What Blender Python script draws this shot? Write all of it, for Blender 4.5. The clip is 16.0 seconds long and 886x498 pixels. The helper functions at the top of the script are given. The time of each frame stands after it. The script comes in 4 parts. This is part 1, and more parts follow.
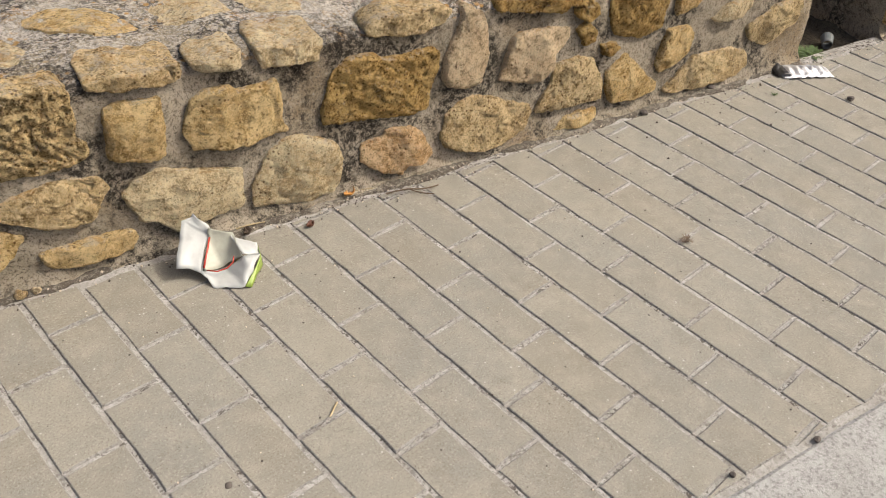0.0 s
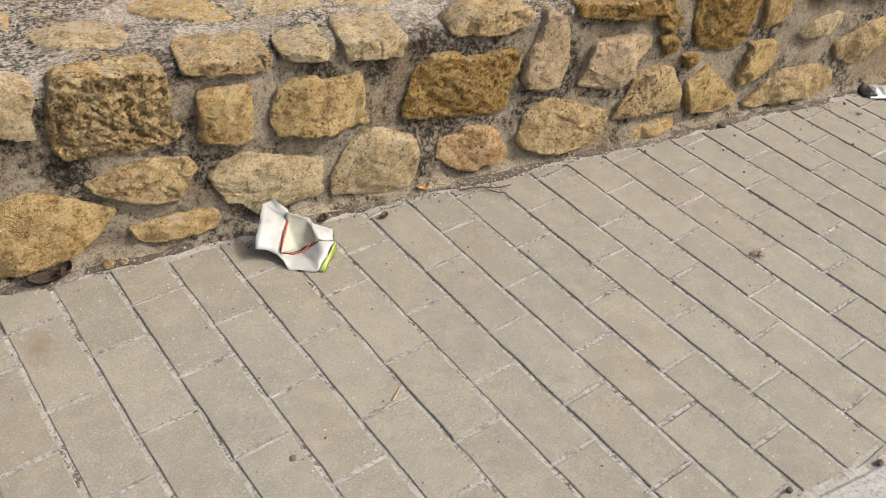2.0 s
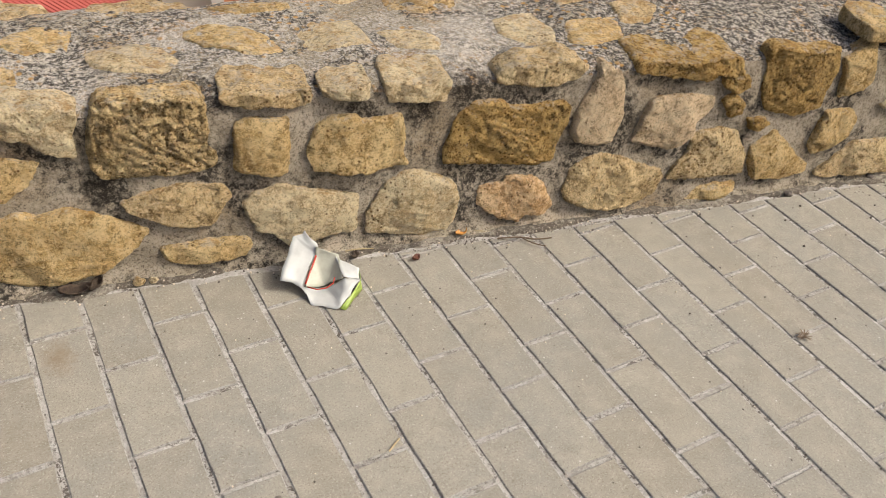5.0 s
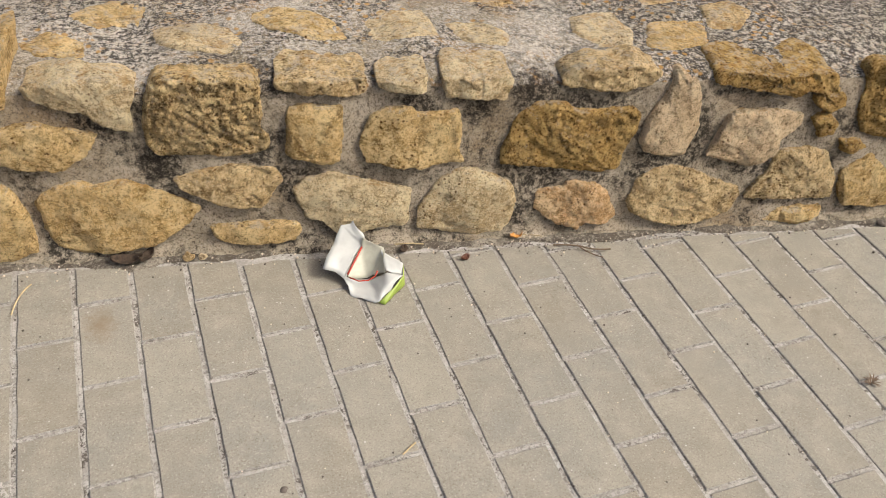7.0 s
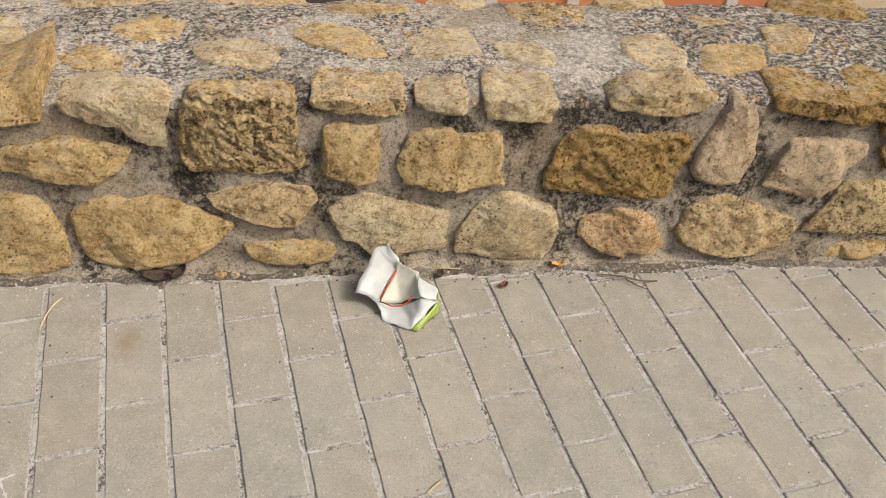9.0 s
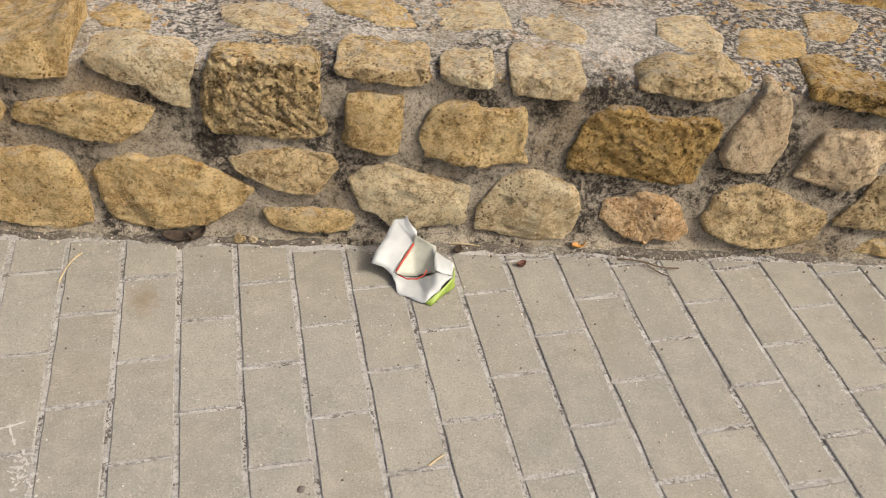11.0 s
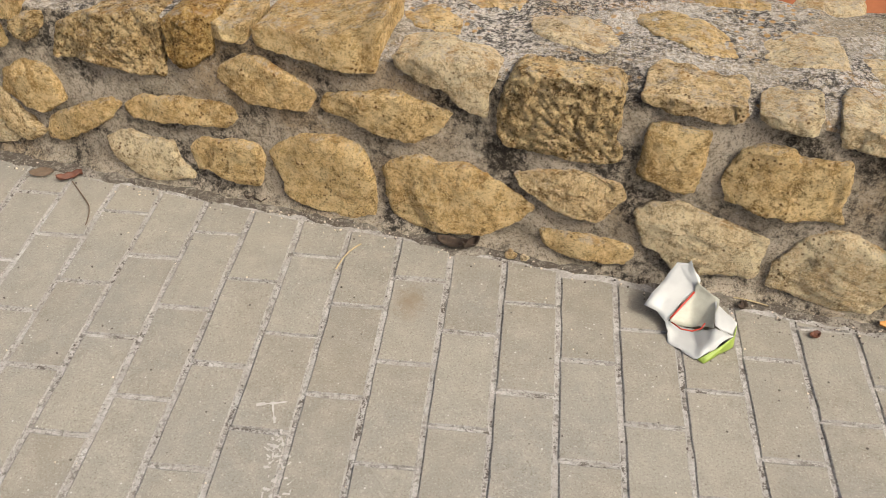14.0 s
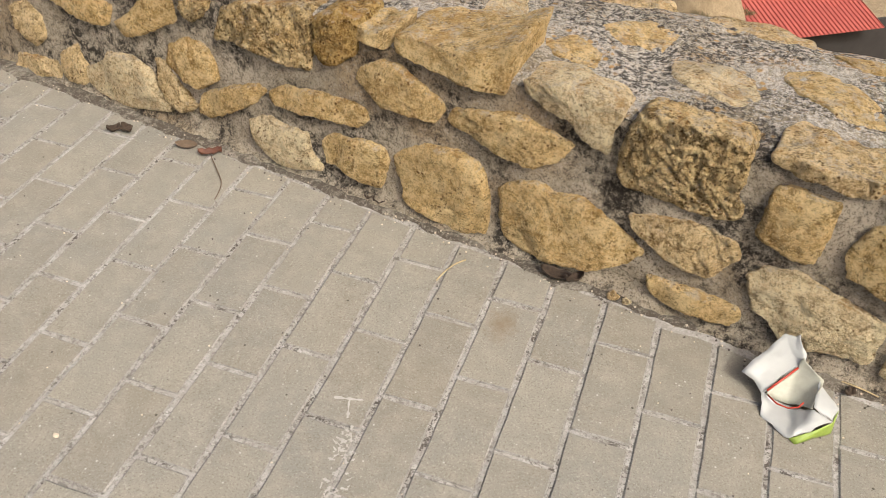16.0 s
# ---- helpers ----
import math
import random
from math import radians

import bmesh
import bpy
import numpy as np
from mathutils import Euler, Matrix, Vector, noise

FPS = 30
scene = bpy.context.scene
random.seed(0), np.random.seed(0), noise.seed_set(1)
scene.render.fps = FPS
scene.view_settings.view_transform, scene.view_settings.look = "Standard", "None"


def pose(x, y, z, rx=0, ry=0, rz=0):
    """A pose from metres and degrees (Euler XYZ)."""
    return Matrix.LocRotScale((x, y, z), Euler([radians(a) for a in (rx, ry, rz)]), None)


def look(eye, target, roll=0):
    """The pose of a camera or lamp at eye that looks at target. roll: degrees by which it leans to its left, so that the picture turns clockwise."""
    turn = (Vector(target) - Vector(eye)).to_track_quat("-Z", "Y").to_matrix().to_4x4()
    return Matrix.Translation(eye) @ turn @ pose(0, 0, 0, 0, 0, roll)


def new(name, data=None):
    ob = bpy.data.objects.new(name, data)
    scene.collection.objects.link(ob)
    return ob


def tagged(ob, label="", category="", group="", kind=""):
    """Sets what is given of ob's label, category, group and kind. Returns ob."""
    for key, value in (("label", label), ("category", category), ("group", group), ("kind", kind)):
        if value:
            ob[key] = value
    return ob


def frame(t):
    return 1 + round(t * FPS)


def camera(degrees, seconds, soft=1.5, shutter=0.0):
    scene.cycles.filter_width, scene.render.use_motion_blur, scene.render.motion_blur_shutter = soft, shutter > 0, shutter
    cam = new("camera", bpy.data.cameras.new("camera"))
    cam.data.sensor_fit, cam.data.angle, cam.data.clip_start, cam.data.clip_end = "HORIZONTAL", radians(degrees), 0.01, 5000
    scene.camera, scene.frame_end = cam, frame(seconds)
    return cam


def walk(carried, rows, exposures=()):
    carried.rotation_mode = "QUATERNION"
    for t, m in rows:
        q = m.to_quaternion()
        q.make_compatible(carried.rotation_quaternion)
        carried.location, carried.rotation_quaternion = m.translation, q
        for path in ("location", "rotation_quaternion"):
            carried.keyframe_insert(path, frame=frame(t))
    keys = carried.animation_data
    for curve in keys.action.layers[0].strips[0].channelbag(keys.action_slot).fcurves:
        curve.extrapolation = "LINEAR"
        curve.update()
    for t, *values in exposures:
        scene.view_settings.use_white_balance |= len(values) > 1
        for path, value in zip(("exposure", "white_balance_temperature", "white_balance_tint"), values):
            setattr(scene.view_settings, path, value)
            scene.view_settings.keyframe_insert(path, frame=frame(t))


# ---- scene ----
cam = camera(54.5, 16.0, soft=0.6)
PATH = [
    (0, (0.139, -0.942, 1.152), (1.263, 0.106, -0.128), 6.3),
    (0.5, (0.125, -0.933, 1.155), (1.247, 0.114, -0.128), 6.5),
    (1, (0.09, -0.919, 1.156), (1.175, 0.168, -0.126), 6.3),
    (1.5, (0.078, -0.92, 1.156), (1.119, 0.209, -0.126), 6.3),
    (2, (0.107, -0.963, 1.162), (1.119, 0.185, -0.124), 6.4),
    (2.5, (0.156, -1.02, 1.185), (1.128, 0.165, -0.1), 7.0),
    (3, (0.202, -1.056, 1.188), (1.134, 0.179, -0.08), 7.0),
    (3.5, (0.217, -1.045, 1.194), (1.122, 0.217, -0.066), 6.6),
    (4, (0.203, -1.008, 1.194), (1.095, 0.274, -0.055), 6.0),
    (4.2, (0.2, -0.994, 1.189), (1.091, 0.292, -0.056), 5.9),
    (6.3, (0.366, -1.002, 1.183), (1.052, 0.359, -0.111), 6.7),
    (6.5, (0.372, -1.008, 1.18), (1.031, 0.369, -0.113), 6.2),
    (7, (0.391, -1.002, 1.192), (0.994, 0.39, -0.112), 5.5),
    (7.5, (0.392, -0.973, 1.184), (0.95, 0.445, -0.112), 4.5),
    (8, (0.388, -0.939, 1.184), (0.908, 0.507, -0.096), 4.0),
    (8.5, (0.411, -0.933, 1.18), (0.923, 0.513, -0.103), 4.2),
    (9, (0.442, -0.952, 1.172), (0.933, 0.497, -0.116), 4.3),
    (9.2, (0.455, -0.964, 1.166), (0.919, 0.493, -0.123), 4.2),
    (11.5, (0.499, -0.959, 1.156), (0.876, 0.483, -0.178), 5.1),
    (12, (0.523, -0.966, 1.158), (0.852, 0.484, -0.179), 4.7),
    (12.5, (0.504, -0.964, 1.144), (0.759, 0.509, -0.185), 4.2),
    (13, (0.484, -0.944, 1.145), (0.577, 0.532, -0.202), 2.4),
    (13.5, (0.461, -0.923, 1.147), (0.361, 0.549, -0.203), 0.1),
    (14, (0.435, -0.862, 1.14), (0.272, 0.608, -0.206), 0.1),
    (14.5, (0.47, -0.832, 1.148), (0.224, 0.629, -0.196), -0.5),
    (15, (0.503, -0.844, 1.148), (0.105, 0.595, -0.182), -0.9),
    (15.5, (0.491, -0.847, 1.141), (0.037, 0.586, -0.178), 0.7),
    (16, (0.492, -0.852, 1.144), (0.019, 0.58, -0.17), 1.7),
]
walk(cam, [(t, look(eye, target, roll)) for t, eye, target, roll in PATH])

# ---------------------------------------------------------------- world, sun
SUN_TO = Vector((0.56, -0.40, 0.73)).normalized()      # towards the sun: high, raking along the wall, hazy
world = bpy.data.worlds.new("sky")
scene.world = world
world.use_nodes = True
wn = world.node_tree
sky = wn.nodes.new("ShaderNodeTexSky")
sky.sky_type, sky.sun_disc = "NISHITA", False
sky.sun_elevation = math.asin(SUN_TO.z)
sky.sun_rotation = math.atan2(SUN_TO.x, SUN_TO.y)
sky.dust_density, sky.air_density, sky.ozone_density = 8.0, 0.6, 0.0
wn.links.new(sky.outputs[0], wn.nodes["Background"].inputs[0])
wn.nodes["Background"].inputs[1].default_value = 0.178
sun = new("sun", bpy.data.lights.new("sun", "SUN"))
sun.data.energy, sun.data.angle, sun.data.color = 1.65, radians(4), (1.0, 0.995, 0.93)
sun.matrix_world = look(SUN_TO * 30, (0, 0, 0))
scene.view_settings.exposure = 0.36


# ---------------------------------------------------------------- materials
class Nodes:
    """A small wrapper that strings shader nodes together."""

    def __init__(self, name, rough=0.9, metal=0.0, spec=0.3):
        self.mat = bpy.data.materials.new(name)
        self.mat.use_nodes = True
        self.t = self.mat.node_tree
        self.b = self.t.nodes["Principled BSDF"]
        self.b.inputs["Roughness"].default_value = rough
        self.b.inputs["Metallic"].default_value = metal
        self.b.inputs["Specular IOR Level"].default_value = spec
        self.pos = self.t.nodes.new("ShaderNodeNewGeometry").outputs["Position"]
        self.last = None

    def node(self, kind, **inputs):
        n = self.t.nodes.new(kind)
        for key, value in inputs.items():
            key = key.replace("_", " ")
            if hasattr(value, "links"):
                self.t.links.new(value, n.inputs[key])
            else:
                n.inputs[key].default_value = value
        return n

    def noise(self, scale, detail=5.0, rough=0.6, vec=None, dist=0.0):
        return self.node("ShaderNodeTexNoise", Vector=vec or self.pos, Scale=scale, Detail=detail, Roughness=rough, Distortion=dist).outputs[0]

    def cells(self, scale, feature="F1", vec=None):
        n = self.node("ShaderNodeTexVoronoi", Vector=vec or self.pos, Scale=scale)
        n.feature = feature
        return n.outputs[0]

    def ramp(self, value, *stops):
        n = self.t.nodes.new("ShaderNodeValToRGB")
        self.t.links.new(value, n.inputs[0])
        el = n.color_ramp.elements
        while len(el) < len(stops):
            el.new(0.5)
        for e, (at, c) in zip(el, stops):
            e.position = at
            e.color = (*c, 1) if isinstance(c, tuple) else (c, c, c, 1)
        return n.outputs[0]

    def mix(self, fac, a, b, how="MIX"):
        n = self.t.nodes.new("ShaderNodeMix")
        n.data_type, n.blend_type = "RGBA", how
        for key, value in ((0, fac), (6, a), (7, b)):
            if hasattr(value, "links"):
                self.t.links.new(value, n.inputs[key])
            elif isinstance(value, tuple):
                n.inputs[key].default_value = (*value, 1)
            else:
                n.inputs[key].default_value = value
        return n.outputs[2]

    def math(self, how, a, b=0.0):
        n = self.t.nodes.new("ShaderNodeMath")
        n.operation = how
        for k, value in ((0, a), (1, b)):
            if hasattr(value, "links"):
                self.t.links.new(value, n.inputs[k])
            else:
                n.inputs[k].default_value = value
        return n.outputs[0]

    def random(self):
        return self.t.nodes.new("ShaderNodeObjectInfo").outputs["Random"]

    def bump(self, height, strength, distance):
        n = self.node("ShaderNodeBump", Height=height, Strength=strength, Distance=distance)
        if self.last:
            self.t.links.new(self.last, n.inputs["Normal"])
        self.last = n.outputs[0]
        self.t.links.new(self.last, self.b.inputs["Normal"])

    def colour(self, c):
        if hasattr(c, "links"):
            self.t.links.new(c, self.b.inputs["Base Color"])
        else:
            self.b.inputs["Base Color"].default_value = (*c, 1)
        return self


def stone_material(name, base, dark, light, pits=0.5, layered=0.0, crust=0.0):
    """Porous yellow calcarenite: broad tones, a bedded grain, broken patches, scattered pores and lichen on what faces
    the sky. Relief shading is painted in too: hollows dark, crests bright.
    """
    m = Nodes(name, 0.95, 0, 0.12)
    shift = m.node("ShaderNodeCombineXYZ", X=m.math("MULTIPLY", m.random(), 9.0), Y=m.math("MULTIPLY", m.random(), 5.0), Z=m.math("MULTIPLY", m.random(), 3.0)).outputs[0]
    moved = m.node("ShaderNodeVectorMath", Vector=m.pos)
    m.t.links.new(shift, moved.inputs[1])
    pos = moved.outputs[0]
    deep = (0.30 * dark[0], 0.24 * dark[1], 0.18 * dark[2])
    bright = tuple(min(0.93, 1.12 * v) for v in light)
    c = m.mix(m.ramp(m.noise(7, 4, 0.6, vec=pos), (0.36, 0.0), (0.60, 1.0)), dark, base)
    c = m.mix(m.math("MULTIPLY", m.random(), 0.30), c, light)
    c = m.mix(m.ramp(m.noise(19, 6, 0.72, vec=pos, dist=0.9), (0.50, 0.0), (0.58, 0.75)), c, light)
    c = m.mix(m.ramp(m.noise(26, 6, 0.75, vec=pos, dist=0.7), (0.34, 0.75), (0.43, 0.0)), c, tuple(0.62 * v for v in dark))
    bed = m.node("ShaderNodeMapping", Vector=pos, Scale=(16.0, 16.0, 85.0), Rotation=(0.0, 0.16, 0.0)).outputs[0]
    bed = m.noise(1.0, 6, 0.7, vec=bed, dist=0.8)
    c = m.mix(m.ramp(bed, (0.34, 0.30 + 0.4 * layered), (0.44, 0.0)), c, tuple(0.6 * v for v in dark))
    c = m.mix(m.ramp(bed, (0.54, 0.0), (0.63, 0.25 + 0.4 * layered)), c, bright)
    # same noises colour and bump: crevice shade and lit crests put into the colour
    crumb = m.noise(72, 6, 0.78, vec=pos, dist=0.6)
    c = m.mix(m.ramp(crumb, (0.37 + 0.05 * pits, 0.65 + 0.3 * pits), (0.43 + 0.05 * pits, 0.0)), c, tuple(0.5 * v for v in dark))
    c = m.mix(m.ramp(crumb, (0.53, 0.0), (0.60, 0.75)), c, bright)
    flake = m.noise(38, 7, 0.82, vec=pos, dist=0.3)
    c = m.mix(m.ramp(flake, (0.53, 0.0), (0.57, 0.6)), c, bright)
    c = m.mix(m.ramp(flake, (0.40, 0.8), (0.44, 0.0)), c, tuple(0.5 * v for v in dark))
    grain = m.noise(210, 5, 0.8, vec=pos)
    c = m.mix(m.ramp(grain, (0.37, 0.65), (0.46, 0.0)), c, tuple(0.45 * v for v in dark))
    c = m.mix(m.ramp(grain, (0.54, 0.0), (0.63, 0.8)), c, bright)
    hole = m.node("ShaderNodeTexVoronoi", Vector=m.node("ShaderNodeVectorMath", Vector=pos).outputs[0], Scale=95.0)
    hole = m.math("ADD", hole.outputs[0], m.math("MULTIPLY", m.noise(160, 3, 0.7, vec=pos), 0.35))
    gate = m.ramp(m.noise(15, 5, 0.7, vec=pos), (0.60 - 0.22 * pits, 0.0), (0.66 - 0.22 * pits, 1.0))
    pore = m.math("MULTIPLY", m.ramp(hole, (0.34, 1.0), (0.46, 0.0)), gate)
    c = m.mix(m.math("MULTIPLY", pore, 0.9), c, deep)
    if crust:
        black = m.math("MULTIPLY", m.ramp(m.noise(12, 5, 0.75, vec=pos, dist=0.6), (0.50, 0.0), (0.60, 1.0)), m.ramp(m.noise(60, 6, 0.85, vec=pos), (0.42, 0.0), (0.52, 1.0)))
        c = m.mix(m.math("MULTIPLY", black, crust), c, (0.045, 0.034, 0.022))
    # pale and rusty lichen on what lies open to the sky
    up = m.node("ShaderNodeSeparateXYZ", Vector=m.t.nodes["Geometry"].outputs["True Normal"]).outputs[2]
    up = m.ramp(up, (0.62, 0.0), (0.85, 1.0))
    c = m.mix(m.math("MULTIPLY", up, m.ramp(m.noise(34, 6, 0.85, vec=pos), (0.50, 0.0), (0.58, 0.6))), c, (0.60, 0.53, 0.42))
    c = m.mix(m.math("MULTIPLY", up, m.ramp(m.noise(23, 6, 0.8, vec=pos, dist=0.5), (0.54, 0.0), (0.60, 0.55))), c, (0.50, 0.27, 0.08))
    c = m.mix(m.math("MULTIPLY", up, m.ramp(m.noise(48, 6, 0.85, vec=pos, dist=0.5), (0.36, 0.6), (0.43, 0.0))), c, (0.06, 0.05, 0.04))
    m.colour(c)
    m.bump(m.noise(46, 7, 0.72, vec=pos, dist=0.4), 1.0, 0.006)
    m.bump(crumb, 1.0, 0.019)
    m.bump(flake, 1.0, 0.012)
    m.bump(bed, 0.25 + 0.6 * layered, 0.010)
    m.bump(grain, 1.0, 0.008)
    m.bump(pore, -1.0, 0.008)
    return m.mat


STONE = {
    "ochre": stone_material("ochre sandstone", (0.715, 0.489, 0.207), (0.496, 0.305, 0.103), (0.812, 0.638, 0.336), 0.35, 0.5),
    "tan": stone_material("tan sandstone", (0.693, 0.506, 0.252), (0.464, 0.305, 0.130), (0.802, 0.650, 0.380), 0.6, 0.3),
    "pale": stone_material("pale limestone", (0.782, 0.609, 0.347), (0.582, 0.416, 0.211), (0.823, 0.718, 0.473), 0.45, 0.5),
    "pink": stone_material("pinkish limestone", (0.759, 0.483, 0.235), (0.561, 0.322, 0.130), (0.823, 0.627, 0.374), 0.4, 0.2),
    "pinkpale": stone_material("pale pinkish limestone", (0.737, 0.552, 0.336), (0.539, 0.372, 0.200), (0.802, 0.661, 0.440), 0.35, 0.3),
    "brown": stone_material("brown sandstone", (0.503, 0.305, 0.090), (0.308, 0.172, 0.043), (0.648, 0.456, 0.182), 0.8, 0.0, 0.45),
    "dark": stone_material("weathered shelly sandstone", (0.625, 0.425, 0.179), (0.334, 0.205, 0.070), (0.823, 0.650, 0.352), 1.0, 0.0, 0.45),
}


def stains(m, c, spots, colour):
    """Black crusts of old damp, each round one place of the wall."""
    ragged = m.noise(30, 6, 0.85)
    speck = m.ramp(m.noise(85, 6, 0.85), (0.42, 0.25), (0.52, 1.0))
    for x, y, z, wide, high in spots:
        v = m.node("ShaderNodeMapping", Vector=m.pos, Location=(-x, -y, -z)).outputs[0]
        v = m.node("ShaderNodeMapping", Vector=v, Scale=(1 / wide, 0.5 / wide, 1 / high)).outputs[0]
        far = m.node("ShaderNodeVectorMath", Vector=v)
        far.operation = "LENGTH"
        edge = m.math("ADD", far.outputs["Value"], m.math("MULTIPLY", ragged, 2.4))
        patch = m.math("MULTIPLY", m.ramp(m.math("MULTIPLY", edge, 0.32), (0.55, 0.95), (0.68, 0.0)), speck)
        c = m.mix(patch, c, colour)
    return c


CRUSTS = ((1.13, 0.30, 0.335, 0.085, 0.05), (0.40, 0.42, 0.205, 0.045, 0.05), (1.475, 0.22, 0.25, 0.05, 0.09), (0.62, 0.40, 0.36, 0.06, 0.03), (1.80, 0.15, 0.12, 0.04, 0.08), (0.90, 0.33, 0.31, 0.05, 0.04), (1.02, 0.31, 0.30, 0.05, 0.04), (0.13, 0.46, 0.27, 0.05, 0.02), (0.25, 0.42, 0.10, 0.03, 0.03))


def mortar_material():
    m = Nodes("lime mortar", 0.97, 0, 0.1)
    c = m.mix(m.ramp(m.noise(7, 5, 0.6), (0.35, 0.0), (0.65, 1.0)), (0.45, 0.385, 0.28), (0.62, 0.545, 0.42))
    c = m.mix(m.ramp(m.noise(3.3, 4, 0.6), (0.52, 0.0), (0.66, 0.6)), c, (0.36, 0.24, 0.11))
    c = m.mix(m.ramp(m.noise(200, 4, 0.85), (0.38, 0.85), (0.49, 0.0)), c, (0.09, 0.072, 0.055))
    c = m.mix(m.ramp(m.noise(150, 4, 0.8), (0.56, 0.0), (0.70, 0.8)), c, (0.66, 0.61, 0.52))
    crumb = m.noise(68, 6, 0.8, dist=0.4)
    c = m.mix(m.ramp(crumb, (0.36, 0.8), (0.47, 0.0)), c, (0.17, 0.135, 0.095))
    c = m.mix(m.ramp(crumb, (0.54, 0.0), (0.66, 0.6)), c, (0.64, 0.565, 0.44))
    # black crust, spread wider to paint in the crevice shade as well
    soot_and_shade = m.math("MULTIPLY", m.ramp(m.noise(5.5, 6, 0.75), (0.47, 0.0), (0.56, 1.0)), m.ramp(m.noise(70, 6, 0.85), (0.44, 0.0), (0.54, 1.0)))
    c = m.mix(m.math("MULTIPLY", soot_and_shade, 0.92), c, (0.03, 0.026, 0.023))
    m.colour(stains(m, c, CRUSTS, (0.032, 0.027, 0.022)))
    m.bump(m.noise(36, 7, 0.75), 1.0, 0.018)
    m.bump(m.noise(190, 4, 0.85), 1.0, 0.012)
    return m.mat


def lichen_material():
    """Old mortar on top of the wall: grit with black, white and orange lichen."""
    m = Nodes("lichened mortar", 0.97, 0, 0.1)
    flat = m.node("ShaderNodeMapping", Vector=m.pos, Scale=(1.0, 1.0, 0.2)).outputs[0]
    c = m.mix(m.ramp(m.noise(5, 5, 0.65, vec=flat), (0.40, 0.0), (0.60, 1.0)), (0.42, 0.35, 0.24), (0.60, 0.54, 0.43))
    orange = m.ramp(m.noise(8, 6, 0.75, dist=1.0, vec=flat), (0.54, 0.0), (0.62, 0.9))
    c = m.mix(m.math("MULTIPLY", orange, 0.8), c, (0.56, 0.33, 0.12))
    white = m.math("MULTIPLY", m.ramp(m.noise(5.0, 4, 0.6), (0.40, 0.2), (0.52, 1.0)), m.ramp(m.noise(95, 5, 0.85), (0.46, 0.0), (0.52, 1.0)))
    c = m.mix(m.math("MULTIPLY", white, 0.85), c, (0.78, 0.73, 0.645))
    gate = m.ramp(m.noise(4.2, 5, 0.7, dist=0.8, vec=flat), (0.42, 0.35), (0.52, 1.0))
    along = m.ramp(m.math("MULTIPLY", m.node("ShaderNodeSeparateXYZ", Vector=m.pos).outputs[0], 0.5), (0.52, 0.0), (0.72, 1.0))
    gate = m.math("MAXIMUM", gate, along)
    black = m.math("MULTIPLY", gate, m.ramp(m.math("ADD", m.noise(72, 7, 0.85), m.math("MULTIPLY", along, 0.015)), (0.48, 0.0), (0.525, 1.0)))
    c = m.mix(m.math("MULTIPLY", black, 0.95), c, (0.05, 0.044, 0.038))
    c = m.mix(m.ramp(m.noise(130, 4, 0.85), (0.34, 0.9), (0.45, 0.0)), c, (0.07, 0.06, 0.05))
    c = m.mix(m.ramp(m.noise(230, 4, 0.85), (0.36, 0.55), (0.46, 0.0)), c, (0.13, 0.11, 0.09))
    c = m.mix(m.ramp(m.noise(190, 4, 0.85), (0.54, 0.0), (0.64, 0.7)), c, (0.84, 0.80, 0.72))
    spot = m.math("MULTIPLY", m.ramp(m.cells(48), (0.22, 1.0), (0.34, 0.0)), m.ramp(m.noise(7, 3, 0.6), (0.50, 0.0), (0.58, 1.0)))
    c = m.mix(m.math("MULTIPLY", spot, 0.8), c, (0.60, 0.34, 0.10))
    m.colour(stains(m, c, CRUSTS, (0.04, 0.035, 0.03)))
    m.bump(m.noise(42, 7, 0.8), 1.0, 0.018)
    m.bump(m.noise(150, 5, 0.85), 1.0, 0.009)
    return m.mat


